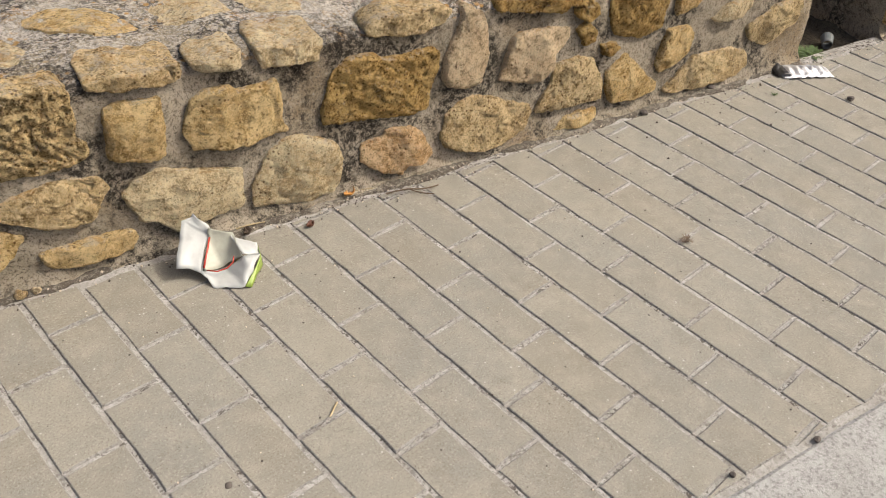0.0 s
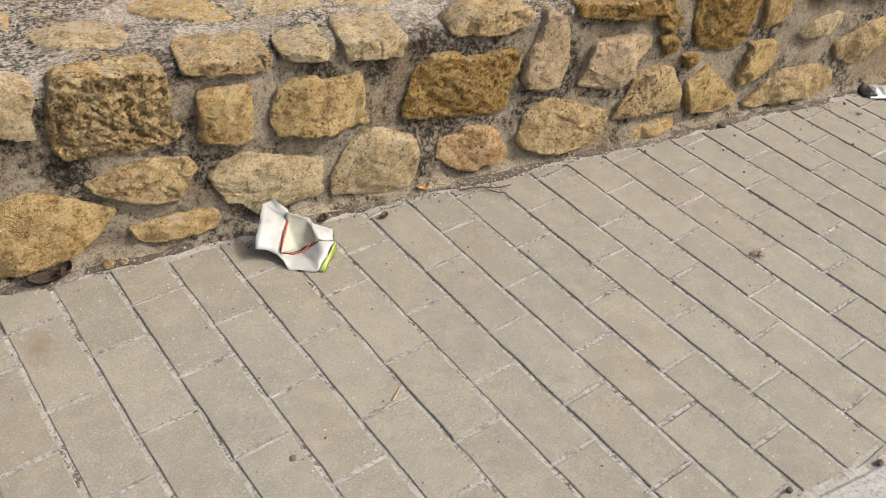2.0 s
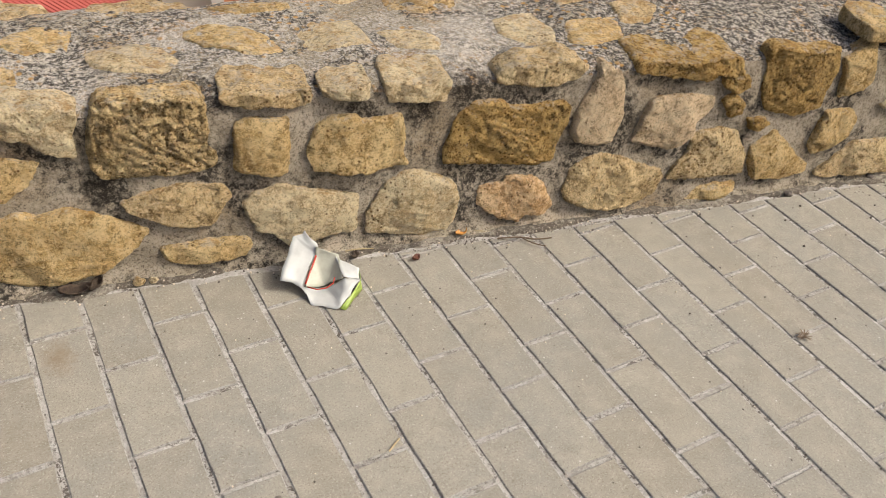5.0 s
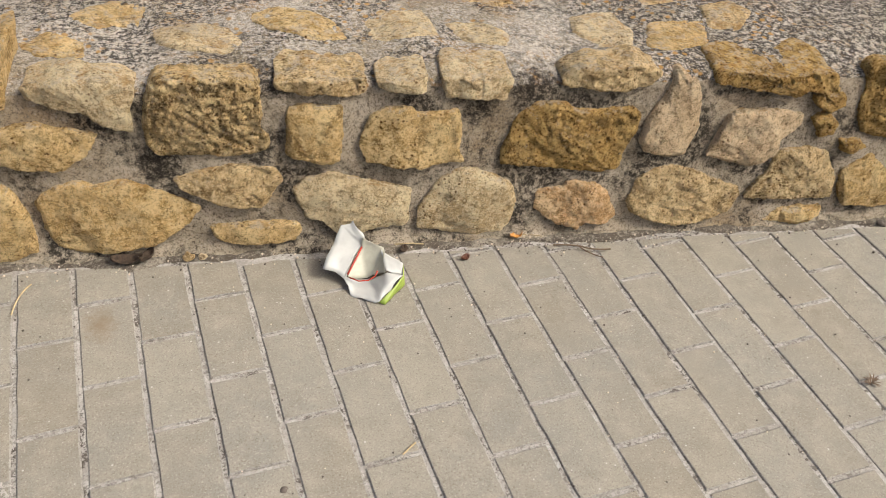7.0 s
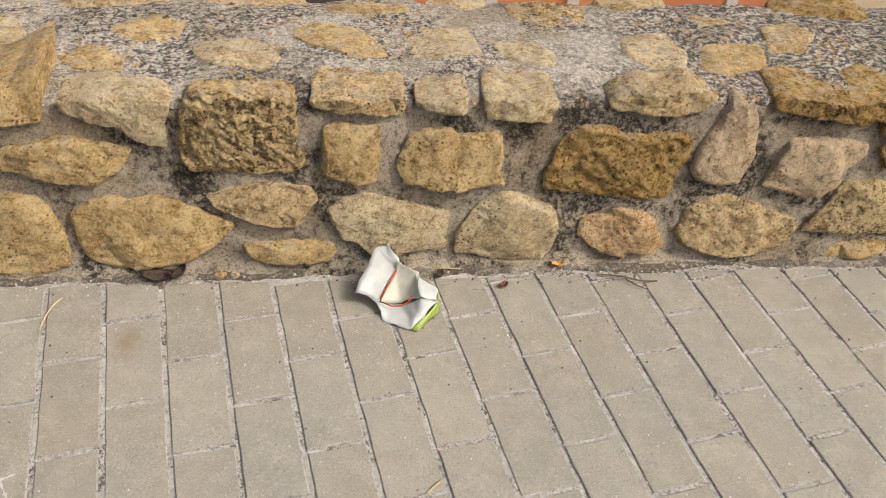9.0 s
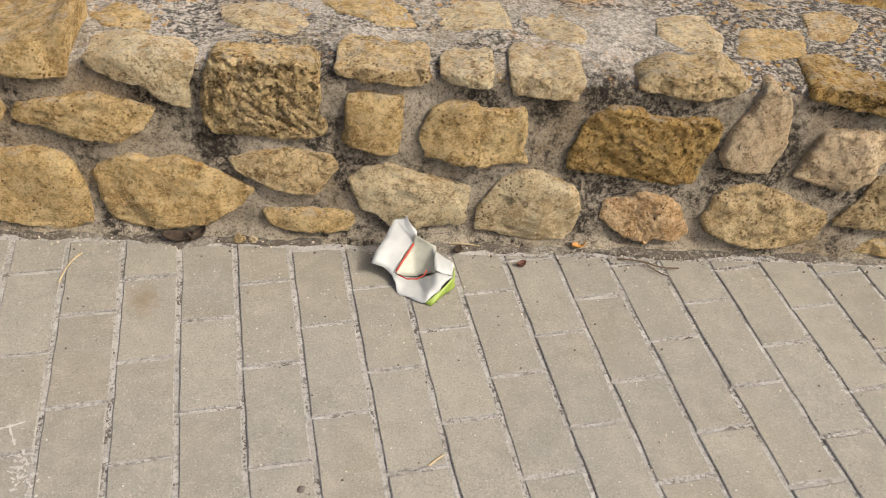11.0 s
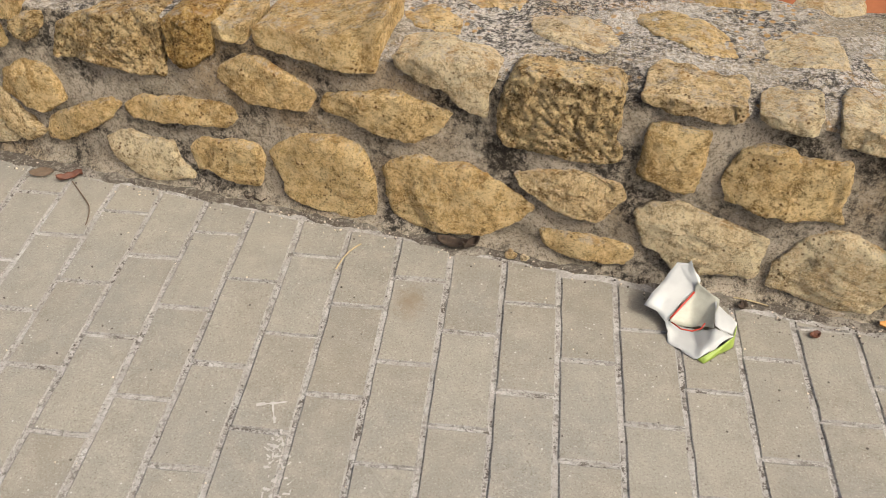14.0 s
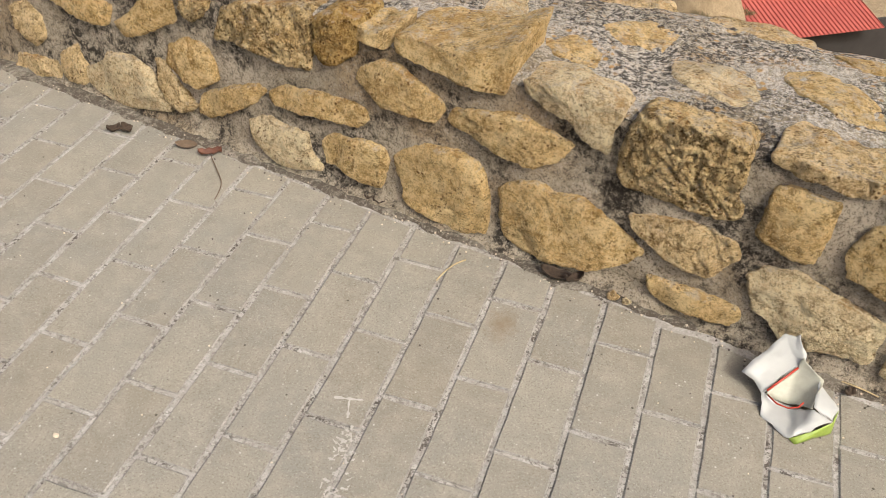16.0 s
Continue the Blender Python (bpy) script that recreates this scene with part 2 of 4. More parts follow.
def paver_material():
    m = Nodes("concrete paver", 0.9, 0, 0.25)
    tone = m.random()
    c = m.mix(tone, (0.211, 0.192, 0.150), (0.253, 0.236, 0.192))
    c = m.mix(m.ramp(m.noise(3.0, 4, 0.6), (0.38, 0.0), (0.66, 0.8)), c, (0.205, 0.200, 0.173))
    c = m.mix(m.ramp(m.noise(18, 6, 0.75), (0.45, 0.0), (0.68, 0.6)), c, (0.296, 0.273, 0.222))
    c = m.mix(m.ramp(m.noise(14, 6, 0.75, vec=m.node("ShaderNodeMapping", Vector=m.pos, Location=(5.0, 2.0, 0.0)).outputs[0]), (0.52, 0.0), (0.72, 0.5)), c, (0.161, 0.144, 0.113))
    c = m.mix(m.ramp(m.noise(300, 4, 0.85), (0.36, 0.7), (0.48, 0.0)), c, (0.113, 0.099, 0.074))
    c = m.mix(m.ramp(m.noise(240, 4, 0.85), (0.55, 0.0), (0.66, 0.7)), c, (0.380, 0.364, 0.315))
    c = m.mix(m.ramp(m.cells(36), (0.045, 0.8), (0.075, 0.0)), c, (0.439, 0.429, 0.392))
    c = m.mix(m.ramp(m.cells(21, vec=m.node("ShaderNodeMapping", Vector=m.pos, Location=(3.1, 1.7, 0.0)).outputs[0]), (0.035, 0.85), (0.055, 0.0)), c, (0.048, 0.041, 0.031))
    # one old brown spill on a paver by the wall
    spill = m.node("ShaderNodeMapping", Vector=m.pos, Location=(-0.252, -0.232, 0.0)).outputs[0]
    spill = m.node("ShaderNodeMapping", Vector=spill, Scale=(15.0, 10.0, 1.0)).outputs[0]
    far = m.node("ShaderNodeVectorMath", Vector=spill)
    far.operation = "LENGTH"
    edge = m.math("ADD", far.outputs["Value"], m.math("MULTIPLY", m.noise(40, 4, 0.6), 0.9))
    c = m.mix(m.ramp(edge, (0.45, 0.7), (1.25, 0.0)), c, (0.165, 0.118, 0.07))
    m.colour(c)
    m.bump(m.noise(280, 4, 0.85), 0.8, 0.0014)
    m.bump(m.noise(30, 4, 0.6), 0.3, 0.002)
    return m.mat


def grit_material(name, a, b, dark, rough=0.97, speck=1.0):
    m = Nodes(name, rough, 0, 0.1)
    c = m.mix(m.ramp(m.noise(11, 5, 0.7), (0.35, 0.0), (0.65, 1.0)), a, b)
    c = m.mix(m.ramp(m.noise(130, 4, 0.8), (0.36, 0.85 * speck), (0.52, 0.0)), c, dark)
    c = m.mix(m.ramp(m.noise(260, 3, 0.8), (0.60, 0.0), (0.72, 0.7 * speck)), c, tuple(min(1, 1.5 * v) for v in b))
    m.colour(c)
    m.bump(m.noise(160, 5, 0.8), 0.9, 0.004)
    return m.mat


def fillet_material():
    """Weathered cement with dark dirt drifted over it in patches."""
    m = Nodes("cement fillet", 0.97, 0, 0.1)
    c = m.mix(m.ramp(m.noise(11, 5, 0.7), (0.35, 0.0), (0.65, 1.0)), (0.25, 0.225, 0.18), (0.35, 0.32, 0.265))
    dirt = m.math("MULTIPLY", m.ramp(m.noise(6.5, 5, 0.75, dist=0.6), (0.39, 0.0), (0.49, 1.0)), m.ramp(m.noise(85, 5, 0.85), (0.38, 0.0), (0.50, 1.0)))
    c = m.mix(m.math("MULTIPLY", dirt, 0.85), c, (0.075, 0.062, 0.047))
    c = m.mix(m.ramp(m.noise(130, 4, 0.85), (0.38, 0.8), (0.50, 0.0)), c, (0.09, 0.075, 0.06))
    c = m.mix(m.ramp(m.noise(240, 3, 0.8), (0.58, 0.0), (0.68, 0.6)), c, (0.50, 0.46, 0.39))
    m.colour(c)
    m.bump(m.noise(110, 6, 0.85), 1.0, 0.008)
    return m.mat


def joint_material():
    """Pale sand and cement dust with washed-out dark stretches."""
    m = Nodes("joint sand", 0.97, 0, 0.1)
    c = m.mix(m.ramp(m.noise(16, 5, 0.7), (0.35, 0.0), (0.65, 1.0)), (0.255, 0.24, 0.212), (0.40, 0.387, 0.358))
    dirty = m.ramp(m.noise(7, 4, 0.7), (0.44, 0.15), (0.60, 1.0))
    grains = m.math("MULTIPLY", dirty, m.ramp(m.noise(115, 4, 0.75), (0.50, 0.0), (0.56, 0.95)))
    c = m.mix(grains, c, (0.07, 0.06, 0.05))
    c = m.mix(m.ramp(m.noise(190, 4, 0.8), (0.36, 0.6), (0.50, 0.0)), c, (0.14, 0.125, 0.10))
    c = m.mix(m.ramp(m.noise(260, 3, 0.8), (0.60, 0.0), (0.72, 0.5)), c, (0.55, 0.53, 0.49))
    m.colour(c)
    m.bump(m.noise(160, 5, 0.8), 0.9, 0.003)
    return m.mat


def plain(name, colour, rough=0.8, metal=0.0, vary=0.25, scale=60.0, bump=0.3):
    m = Nodes(name, rough, metal, 0.4)
    m.colour(m.mix(m.ramp(m.noise(scale, 5, 0.65), (0.3, 0.0), (0.7, 1.0)), tuple((1 - vary) * v for v in colour), tuple(min(1, (1 + vary) * v) for v in colour)))
    if bump:
        m.bump(m.noise(scale * 2.5, 4, 0.7), bump, 0.003)
    return m.mat


MORTAR, LICHEN, PAVER = mortar_material(), lichen_material(), paver_material()
JOINT = joint_material()
# pale cement edge, with the brightness of a lit bevel put into its colour
ARRIS = grit_material("pale cement paver arris with painted light", (0.23, 0.22, 0.195), (0.31, 0.30, 0.275), (0.12, 0.11, 0.095))
STRIP = fillet_material()
KERB = grit_material("kerb concrete", (0.310, 0.306, 0.285), (0.385, 0.381, 0.360), (0.176, 0.171, 0.159))
ASPHALT = grit_material("asphalt", (0.05, 0.05, 0.05), (0.08, 0.078, 0.075), (0.02, 0.02, 0.02))
SOIL_AND_SHADE = grit_material("dark soil and shaded stone", (0.05, 0.042, 0.032), (0.10, 0.085, 0.06), (0.015, 0.013, 0.01))
BANK = grit_material("dry bank", (0.24, 0.18, 0.11), (0.34, 0.27, 0.17), (0.09, 0.07, 0.045))
GRAVEL = plain("dark gravel", (0.085, 0.072, 0.06), 0.9)
GRAVEL_PALE = plain("pale gravel", (0.50, 0.43, 0.33), 0.95)
LEAF_ORANGE = plain("orange leaf", (0.40, 0.19, 0.04), 0.6)
LEAF_BROWN = plain("brown leaf", (0.05, 0.034, 0.022), 0.9, 0, 0.5, 120, 0.8)
LEAF_RUST = plain("rust leaf", (0.10, 0.036, 0.018), 0.55)
STRAW = plain("dry straw", (0.36, 0.29, 0.16), 0.8)
TWIG = plain("twig", (0.12, 0.085, 0.055), 0.9)
WEED = plain("weed green", (0.05, 0.085, 0.018), 0.7)
DRY = plain("dry brush", (0.30, 0.23, 0.12), 0.9)
OLIVE = plain("olive brush", (0.12, 0.11, 0.05), 0.9)
WHITE_FILM = plain("white film", (0.37, 0.38, 0.36), 0.45, 0, 0.04, 45, 0.15)
RED_INK = plain("red print", (0.33, 0.035, 0.018), 0.4, 0, 0.1, 60, 0)
GREEN_INK = plain("green print", (0.21, 0.29, 0.05), 0.4, 0, 0.15, 40, 0)
INSIDE = plain("yellowish film", (0.360, 0.360, 0.288), 0.5, 0, 0.14, 40, 0.1)
FOIL = plain("silver foil", (0.50, 0.50, 0.50), 0.45, 0.6, 0.12, 70, 0.3)
BLACK_FILM = plain("black film", (0.018, 0.018, 0.018), 0.4)
PAINT = plain("white paint", (0.360, 0.342, 0.310), 0.85, 0, 0.12, 90, 0.3)
GUM = plain("old gum", (0.10, 0.085, 0.07), 0.8)
ROOF_RED = plain("red metal sheet", (0.34, 0.080, 0.060), 0.5, 0, 0.08, 6, 0)
TERRACOTTA = plain("terracotta panel", (0.42, 0.16, 0.075), 0.85, 0, 0.15, 3, 0.1)
POST = plain("grey post", (0.42, 0.41, 0.39), 0.85, 0, 0.1, 5, 0.1)
RENDER = plain("pale render", (0.55, 0.52, 0.47), 0.9, 0, 0.12, 2, 0.1)
# eave shade put into the colour of the shed's front and left side
SHADE = plain("painted eave shade", (0.03, 0.027, 0.024), 0.9, 0, 0.2, 5, 0)
GLASS = plain("clouded plastic", (0.16, 0.17, 0.165), 0.25, 0, 0.1, 40, 0)

# ---------------------------------------------------------------- helpers for building
TH = radians(-10.27)
WALL = Matrix.Translation((0.735, 0.335, 0.0)) @ Matrix.Rotation(TH, 4, "Z")   # along the wall, into it, up
BATTER = 0.116
TOP = 0.362


def w2(s, n, z=0.0):
    return WALL @ Vector((s, n, z))


def obj(name, verts, faces, mat, parent=None, label="", smooth=True, matrix=None):
    me = bpy.data.meshes.new(name)
    me.from_pydata([tuple(v) for v in verts], [], faces)
    me.materials.append(mat)
    if smooth:
        me.polygons.foreach_set("use_smooth", [True] * len(me.polygons))
    me.update()
    ob = new(name, me)
    if parent is not None:
        ob.parent = parent
    if matrix is not None:
        ob.matrix_world = matrix
    if label:
        ob["label"] = label
    return ob


def part(name, bm, mat, parent, label=""):
    me = bpy.data.meshes.new(name)
    bm.to_mesh(me)
    bm.free()
    me.materials.append(mat)
    ob = new(name, me)
    ob.parent = parent
    if label:
        ob["label"] = label
    return ob


def grid(nu, nv, f, flip=False):
    verts = [f(i / (nu - 1), j / (nv - 1)) for j in range(nv) for i in range(nu)]
    faces = []
    for j in range(nv - 1):
        for i in range(nu - 1):
            q = (j * nu + i, j * nu + i + 1, (j + 1) * nu + i + 1, (j + 1) * nu + i)
            faces.append(q[::-1] if flip else q)
    return verts, faces


def fract(p, scale, octaves=4):
    return noise.fractal(Vector(p) * scale, 0.9, 2.1, octaves, noise_basis="PERLIN_ORIGINAL")


def chips(p, scale):
    """Broken facets: flat lumps that meet in sharp hollows."""
    d = noise.voronoi(Vector(p) * scale)[0]
    return d[1] - d[0]


STONES = []
GRAIN = {                # facet depth, crumbling, bedding ledges, pitting
    "ochre": (0.0048, 0.0011, 0.0007, 0.0015),
    "tan": (0.0052, 0.0016, 0.0005, 0.003),
    "pale": (0.0045, 0.0011, 0.0010, 0.0012),
    "pink": (0.0070, 0.0016, 0.0005, 0.002),
    "pinkpale": (0.0050, 0.0012, 0.0005, 0.0012),
    "brown": (0.0058, 0.0022, 0.0003, 0.004),
    "dark": (0.0058, 0.0029, 0.0003, 0.006),
}


def rim_of(corners, count, seed):
    """The stone's outline: straight broken sides between its corners, then frayed."""
    ring = [Vector(c) for c in corners]
    lengths = [(ring[(k + 1) % len(ring)] - p).length for k, p in enumerate(ring)]
    total = sum(lengths)
    pts = []
    for k in range(count):
        at = total * k / count
        i = 0
        while at > lengths[i] and i < len(lengths) - 1:
            at -= lengths[i]
            i += 1
        pts.append(ring[i].lerp(ring[(i + 1) % len(ring)], at / lengths[i]))
    for _ in range(2):
        pts = [(pts[k - 1] + 2 * pts[k] + pts[(k + 1) % count]) / 4 for k in range(count)]
    out = []
    for k, p in enumerate(pts):
        side = pts[(k + 1) % count] - pts[k - 1]
        side = Vector((side.y, -side.x)).normalized()
        q = (p.x + seed, p.y, seed * 0.7)
        out.append(p + side * (0.0035 * fract(q, 38, 2) + 0.0022 * fract(q, 110, 3)))
    return out


def rock_mesh(kind, corners, proud, seed, depth=0.0, count=190, rings=44, calm=1.0):
    """A broken stone in its own plane (x across, y up, z out of the bed): a faceted face inside its rim, and sides that run back into the bed."""
    rim = rim_of(corners, count, seed)
    mid = sum(rim, Vector((0, 0))) / count
    even = rim[:]
    for _ in range(14):
        even = [(even[k - 1] + 2 * even[k] + even[(k + 1) % count]) / 4 for k in range(count)]
    rnd = random.Random(seed)
    facet, crumb, ledge, pit = (calm * v for v in GRAIN[kind])
    planes = []
    for _ in range(7):
        p = rim[rnd.randrange(count)]
        way = (p - mid).normalized()
        way.rotate(Matrix.Rotation(rnd.uniform(-0.6, 0.6), 2))
        planes.append((mid.lerp(p, rnd.uniform(0.35, 0.8)), way, rnd.uniform(0.08, 0.34) * calm))
    lean = Vector((rnd.uniform(-0.05, 0.05), rnd.uniform(-0.07, 0.05))) * calm

    def face(p, edge):
        q = (p.x + 3.1 * seed, p.y - 1.7 * seed, seed)
        soft = 0.004 + 0.009 * (0.5 + 0.5 * fract(q, 22, 2))
        k = min(1.0, edge / max(0.003, soft))
        z = proud * math.sqrt(max(0.0, 1 - (1 - k) ** 2)) + (p - mid).dot(lean) * k
        for at, way, slope in planes:
            z -= 0.75 * slope * max(0.0, (p - at).dot(way))
        z = max(z, 0.35 * proud * k)
        d = facet * (0.9 * (chips((q[0] * 0.8, q[1] * 1.25, seed), 15) - 0.35) + 0.9 * fract(q, 12, 3))
        d += crumb * (0.9 * fract(q, 70, 3) + 1.3 * (chips(q, 95) - 0.3) + 0.8 * fract(q, 190, 2))
        d += ledge * (1 - 2 * abs(fract((q[0] * 0.22, q[1] + 0.12 * q[0], seed), 42, 3)))
        hollow = fract((q[1], q[0], seed), 78, 3)
        d -= pit * max(0.0, hollow - 0.10) * 1.6
        return z + d * (0.35 + 0.65 * k)

    verts, faces = [], []
    for j in range(rings):
        q = 1 - (1 - j / (rings - 1)) ** 1.25 if j else 0.0
        q = max(q, 0.02)
        for k in range(count):
            p = mid.lerp(rim[k], q)
            verts.append((p.x, p.y, face(p, (1 - q) * (rim[k] - mid).length)))
    back = max(0.04, depth)
    steps = 14 if depth else 2
    for j in range(1, steps + 1):
        f = j / steps
        for k in range(count):
            p = rim[k].lerp(even[k], min(1.0, 5 * f))
            if depth:
                n = (p - mid).normalized()
                w = (p.x + seed, p.y, back * f)
                d = 0.6 * facet * fract(w, 14, 3) + crumb * (fract(w, 62, 3) + 0.7 * fract(w, 150, 2)) - 0.012 * max(0.0, f - 0.8) * 5
                p = p + n * d * min(1.0, 3 * f)
                run = back * f * (0.85 + 0.25 * fract((p.x + seed, 0.0, 1.0), 9, 3))
            else:
                p, run = mid.lerp(p, 1 - 0.02 * f), back * f
            verts.append((p.x, p.y, -run))
    rows = rings + steps
    for j in range(rows - 1):
        for k in range(count):
            k2 = (k + 1) % count
            faces.append((j * count + k, (j + 1) * count + k, (j + 1) * count + k2, j * count + k2))
    faces.append(tuple(range(count)))
    return verts, faces


def rubble(kind, s, z, corners, proud=0.013, depth=0.0):
    """A stone bedded in the wall's face; with a depth it also shows its upper side on the wall's top."""
    verts, faces = rock_mesh(kind, corners, proud, len(STONES) * 1.37 + 2, depth)
    high = max(c[1] for c in corners)
    out = []
    for x, y, d in verts:
        n = BATTER * (z + y) - 0.001 - d
        rise = max(0.0, min(1.0, 2 * y / high)) * (0.007 + top_height(s + x, max(n, 0.07)) - top_height(s + x, 0.07)) if depth else 0.0
        out.append((s + x, n, z + y + rise))
    ob = obj("stone", out, faces, STONE[kind], wall)
    STONES.append(ob)
    return ob


def flagged(kind, s, n, corners, proud=0.005):
    """A stone bedded flush in the wall's top."""
    verts, faces = rock_mesh(kind, corners, proud, len(STONES) * 1.37 + 2, 0.0, 110, 22, 0.45)
    out = [(s + x, n + y, top_height(s + x, n + y) + d) for x, y, d in verts]
    ob = obj("stone", out, faces, STONE[kind], wall)
    STONES.append(ob)
    return ob


def pit_stone(ob, holes):
    """Sink deep round holes into a stone of the top."""
    for v in ob.data.vertices:
        for s, n, r in holes:
            d = math.hypot((v.co.x - s) / 1.3, v.co.y - n) / r
            if d < 1:
                v.co.z -= 0.030 * (1 - d ** 3)


def hump(kind, s0, s1, n0, n1, z1):
    """A rounded stone of the wall's back edge."""
    rnd = random.Random(s0 * 31)
    w, h = (s1 - s0) / 2, (n1 - n0) / 2
    corners = [(w * x * rnd.uniform(0.86, 1.05), h * y * rnd.uniform(0.86, 1.05)) for x, y in ((-1, -0.4), (-0.6, -1), (0.1, -1.05), (0.8, -0.9), (1, -0.1), (0.85, 0.9), (-0.1, 1.05), (-0.8, 0.85))]
    verts, faces = rock_mesh(kind, corners, z1 - TOP + 0.002, len(STONES) * 1.37 + 2, 0.0, 110, 24, 0.9)
    mid_s, mid_n = (s0 + s1) / 2, (n0 + n1) / 2
    out = [(mid_s + x, mid_n + y, TOP - 0.010 + d) for x, y, d in verts]
    ob = obj("stone", out, faces, STONE[kind], wall)
    STONES.append(ob)
    return ob


# ---------------------------------------------------------------- ground, kerb, road
def top_height(s, n):
    """The wall's top: nearly level, a little crowned, rough."""
    return TOP + 0.012 * (1 - ((n - 0.27) / 0.26) ** 2) + 0.010 * fract((s, n, 3.0), 7, 3) - 0.010 * max(0.0, s - 1.0)


GAP0, GAP1 = 1.925, 2.33       # the opening in the wall


def bed_height(u, v):
    return 0.0012 * fract((u, v, 1.0), 60, 3)


LEFT, RIGHT = -3.2, 4.2
vs, fs = grid(260, 44, lambda i, j: w2(LEFT + (RIGHT - LEFT) * i, -0.993 + 1.008 * j, -0.0030) + Vector((0, 0, 0.0016 * fract((i * 74, j * 10, 0.3), 4, 4))))
bed = tagged(obj("pavement", vs, fs, JOINT), "beige concrete block pavement with sandy joints", "pavement", kind="structure")

prof = [(-0.986, -0.10), (-0.986, -0.003), (-0.994, 0.002), (-1.12, 0.002), (-1.135, -0.012), (-1.15, -0.13)]
kerb_v, kerb_f = [], []
steps = 90
for i in range(steps + 1):
    s = LEFT + (RIGHT - LEFT) * i / steps
    for n, z in prof:
        kerb_v.append(w2(s, n + 0.003 * fract((s, n, 2.0), 12, 3), z + 0.0015 * fract((s, n, 5.0), 30, 2)))
for i in range(steps):
    for j in range(len(prof) - 1):
        a = i * len(prof) + j
        kerb_f.append((a, a + 1, a + 1 + len(prof), a + len(prof)))
kerb = tagged(obj("kerb", kerb_v, kerb_f, KERB, smooth=False), "pale grey concrete kerb along the pavement", "kerb", kind="structure")
vs, fs = grid(40, 24, lambda i, j: w2(-40 + 80 * i, -40 + 38.87 * j, -0.125))
road = tagged(obj("road", vs, fs, ASPHALT), "dark grey asphalt road beside the kerb", "road", kind="structure")


def land(i, j):
    s, n = -60 + 120 * i, 0.45 + 90 * j ** 2.2
    z = -0.35 - 0.50 * min(n, 11.0) - 0.02 * max(0.0, n - 11) + 0.05 * fract((s, n, 0.0), 0.7, 4)
    return w2(s, n, z)


vs, fs = grid(160, 70, land)
ground = tagged(obj("ground", vs, fs, BANK), "dry brown earth bank falling away behind the wall", "ground", kind="structure")

# ---------------------------------------------------------------- the wall's core
def core(s0, s1):
    nz, nt = 34, 46
    verts, faces = [], []
    cols = int((s1 - s0) / 0.011)
    rows = nz + nt + 6
    for i in range(cols + 1):
        s = s0 + (s1 - s0) * i / cols
        for j in range(rows):
            if j < nz:
                z = -0.06 + (TOP - 0.012 + 0.06) * j / (nz - 1)
                n = BATTER * z + 0.007 + 0.007 * fract((s, z, 0.5), 13, 4) + 0.0035 * fract((s, z, 4.0), 55, 3)
                n -= 0.018 * max(0.0, 1 - max(z, 0) / 0.035) ** 2
            elif j < nz + nt:
                k = (j - nz) / (nt - 1)
                n = 0.062 + k * 0.455
                z = top_height(s, n) - 0.006 * (1 - k) ** 8 - 0.02 * k ** 10 + 0.003 * fract((s, n, 7.0), 60, 3)
            else:
                k = (j - nz - nt + 1) / 6
                n, z = 0.52 + 0.02 * k, TOP - 0.01 - 1.6 * k
            verts.append((s, n, z))
    for i in range(cols):
        for j in range(rows - 1):
            a = i * rows + j
            faces.append((a, a + rows, a + rows + 1, a + 1))
    a, b = 0, cols * rows
    faces.append(tuple(range(a, a + rows)))
    faces.append(tuple(range(b + rows - 1, b - 1, -1)))
    me = bpy.data.meshes.new("stone_wall")
    me.from_pydata(verts, [], faces)
    me.materials.append(MORTAR)
    me.materials.append(LICHEN)
    tops = []
    for i in range(cols):
        for j in range(rows - 1):
            tops.append(1 if j >= nz - 1 and j < nz + nt else 0)
    me.polygons.foreach_set("material_index", tops + [0, 0])
    me.polygons.foreach_set("use_smooth", [True] * len(tops) + [False, False])
    ob = new("stone_wall", me)
    ob.matrix_world = WALL
    return ob


def far_core(s0, s1):
    """The wall further along the street, plain."""
    vs, fs = [], []
    prof = ((0.0, -0.1), (0.052, TOP - 0.01), (0.07, TOP), (0.50, TOP), (0.52, TOP - 0.03), (0.54, -1.6))
    for i in range(41):
        s = s0 + (s1 - s0) * i / 40
        for n, z in prof:
            vs.append(w2(s, n + 0.01 * fract((s, n, z), 3, 3), z + 0.012 * fract((s, z, n), 2, 3)))
    m = len(prof)
    fs = [(i * m + j, (i + 1) * m + j, (i + 1) * m + j + 1, i * m + j + 1) for i in range(40) for j in range(m - 1)]
    ob = obj("stone_wall", vs, fs, MORTAR, smooth=False)
    return tagged(ob, "low mortared wall further along the street", "wall", kind="structure")


far_core(-32.0, -3.0)
far_core(4.0, 34.0)
for s0, s1 in ((-32.0, LEFT), (RIGHT, 34.0)):
    vs, fs = grid(60, 8, lambda i, j: w2(s0 + (s1 - s0) * i, -0.985 + 1.0 * j, -0.001))
    tagged(obj("pavement", vs, fs, PAVER), "beige concrete pavement further along the street", "pavement", kind="structure")
    vs, fs = grid(60, 5, lambda i, j: w2(s0 + (s1 - s0) * i, (-1.15, -1.135, -1.12, -0.994, -0.986)[round(4 * j)], (-0.13, -0.012, 0.002, 0.002, -0.003)[round(4 * j)]))
    tagged(obj("kerb", vs, fs, KERB, smooth=False), "pale grey concrete kerb further along the street", "kerb", kind="structure")

wall = tagged(core(-3.0, GAP0), "low rubble wall of yellow sandstone bedded in grey mortar", "wall", kind="structure")
main_wall = wall

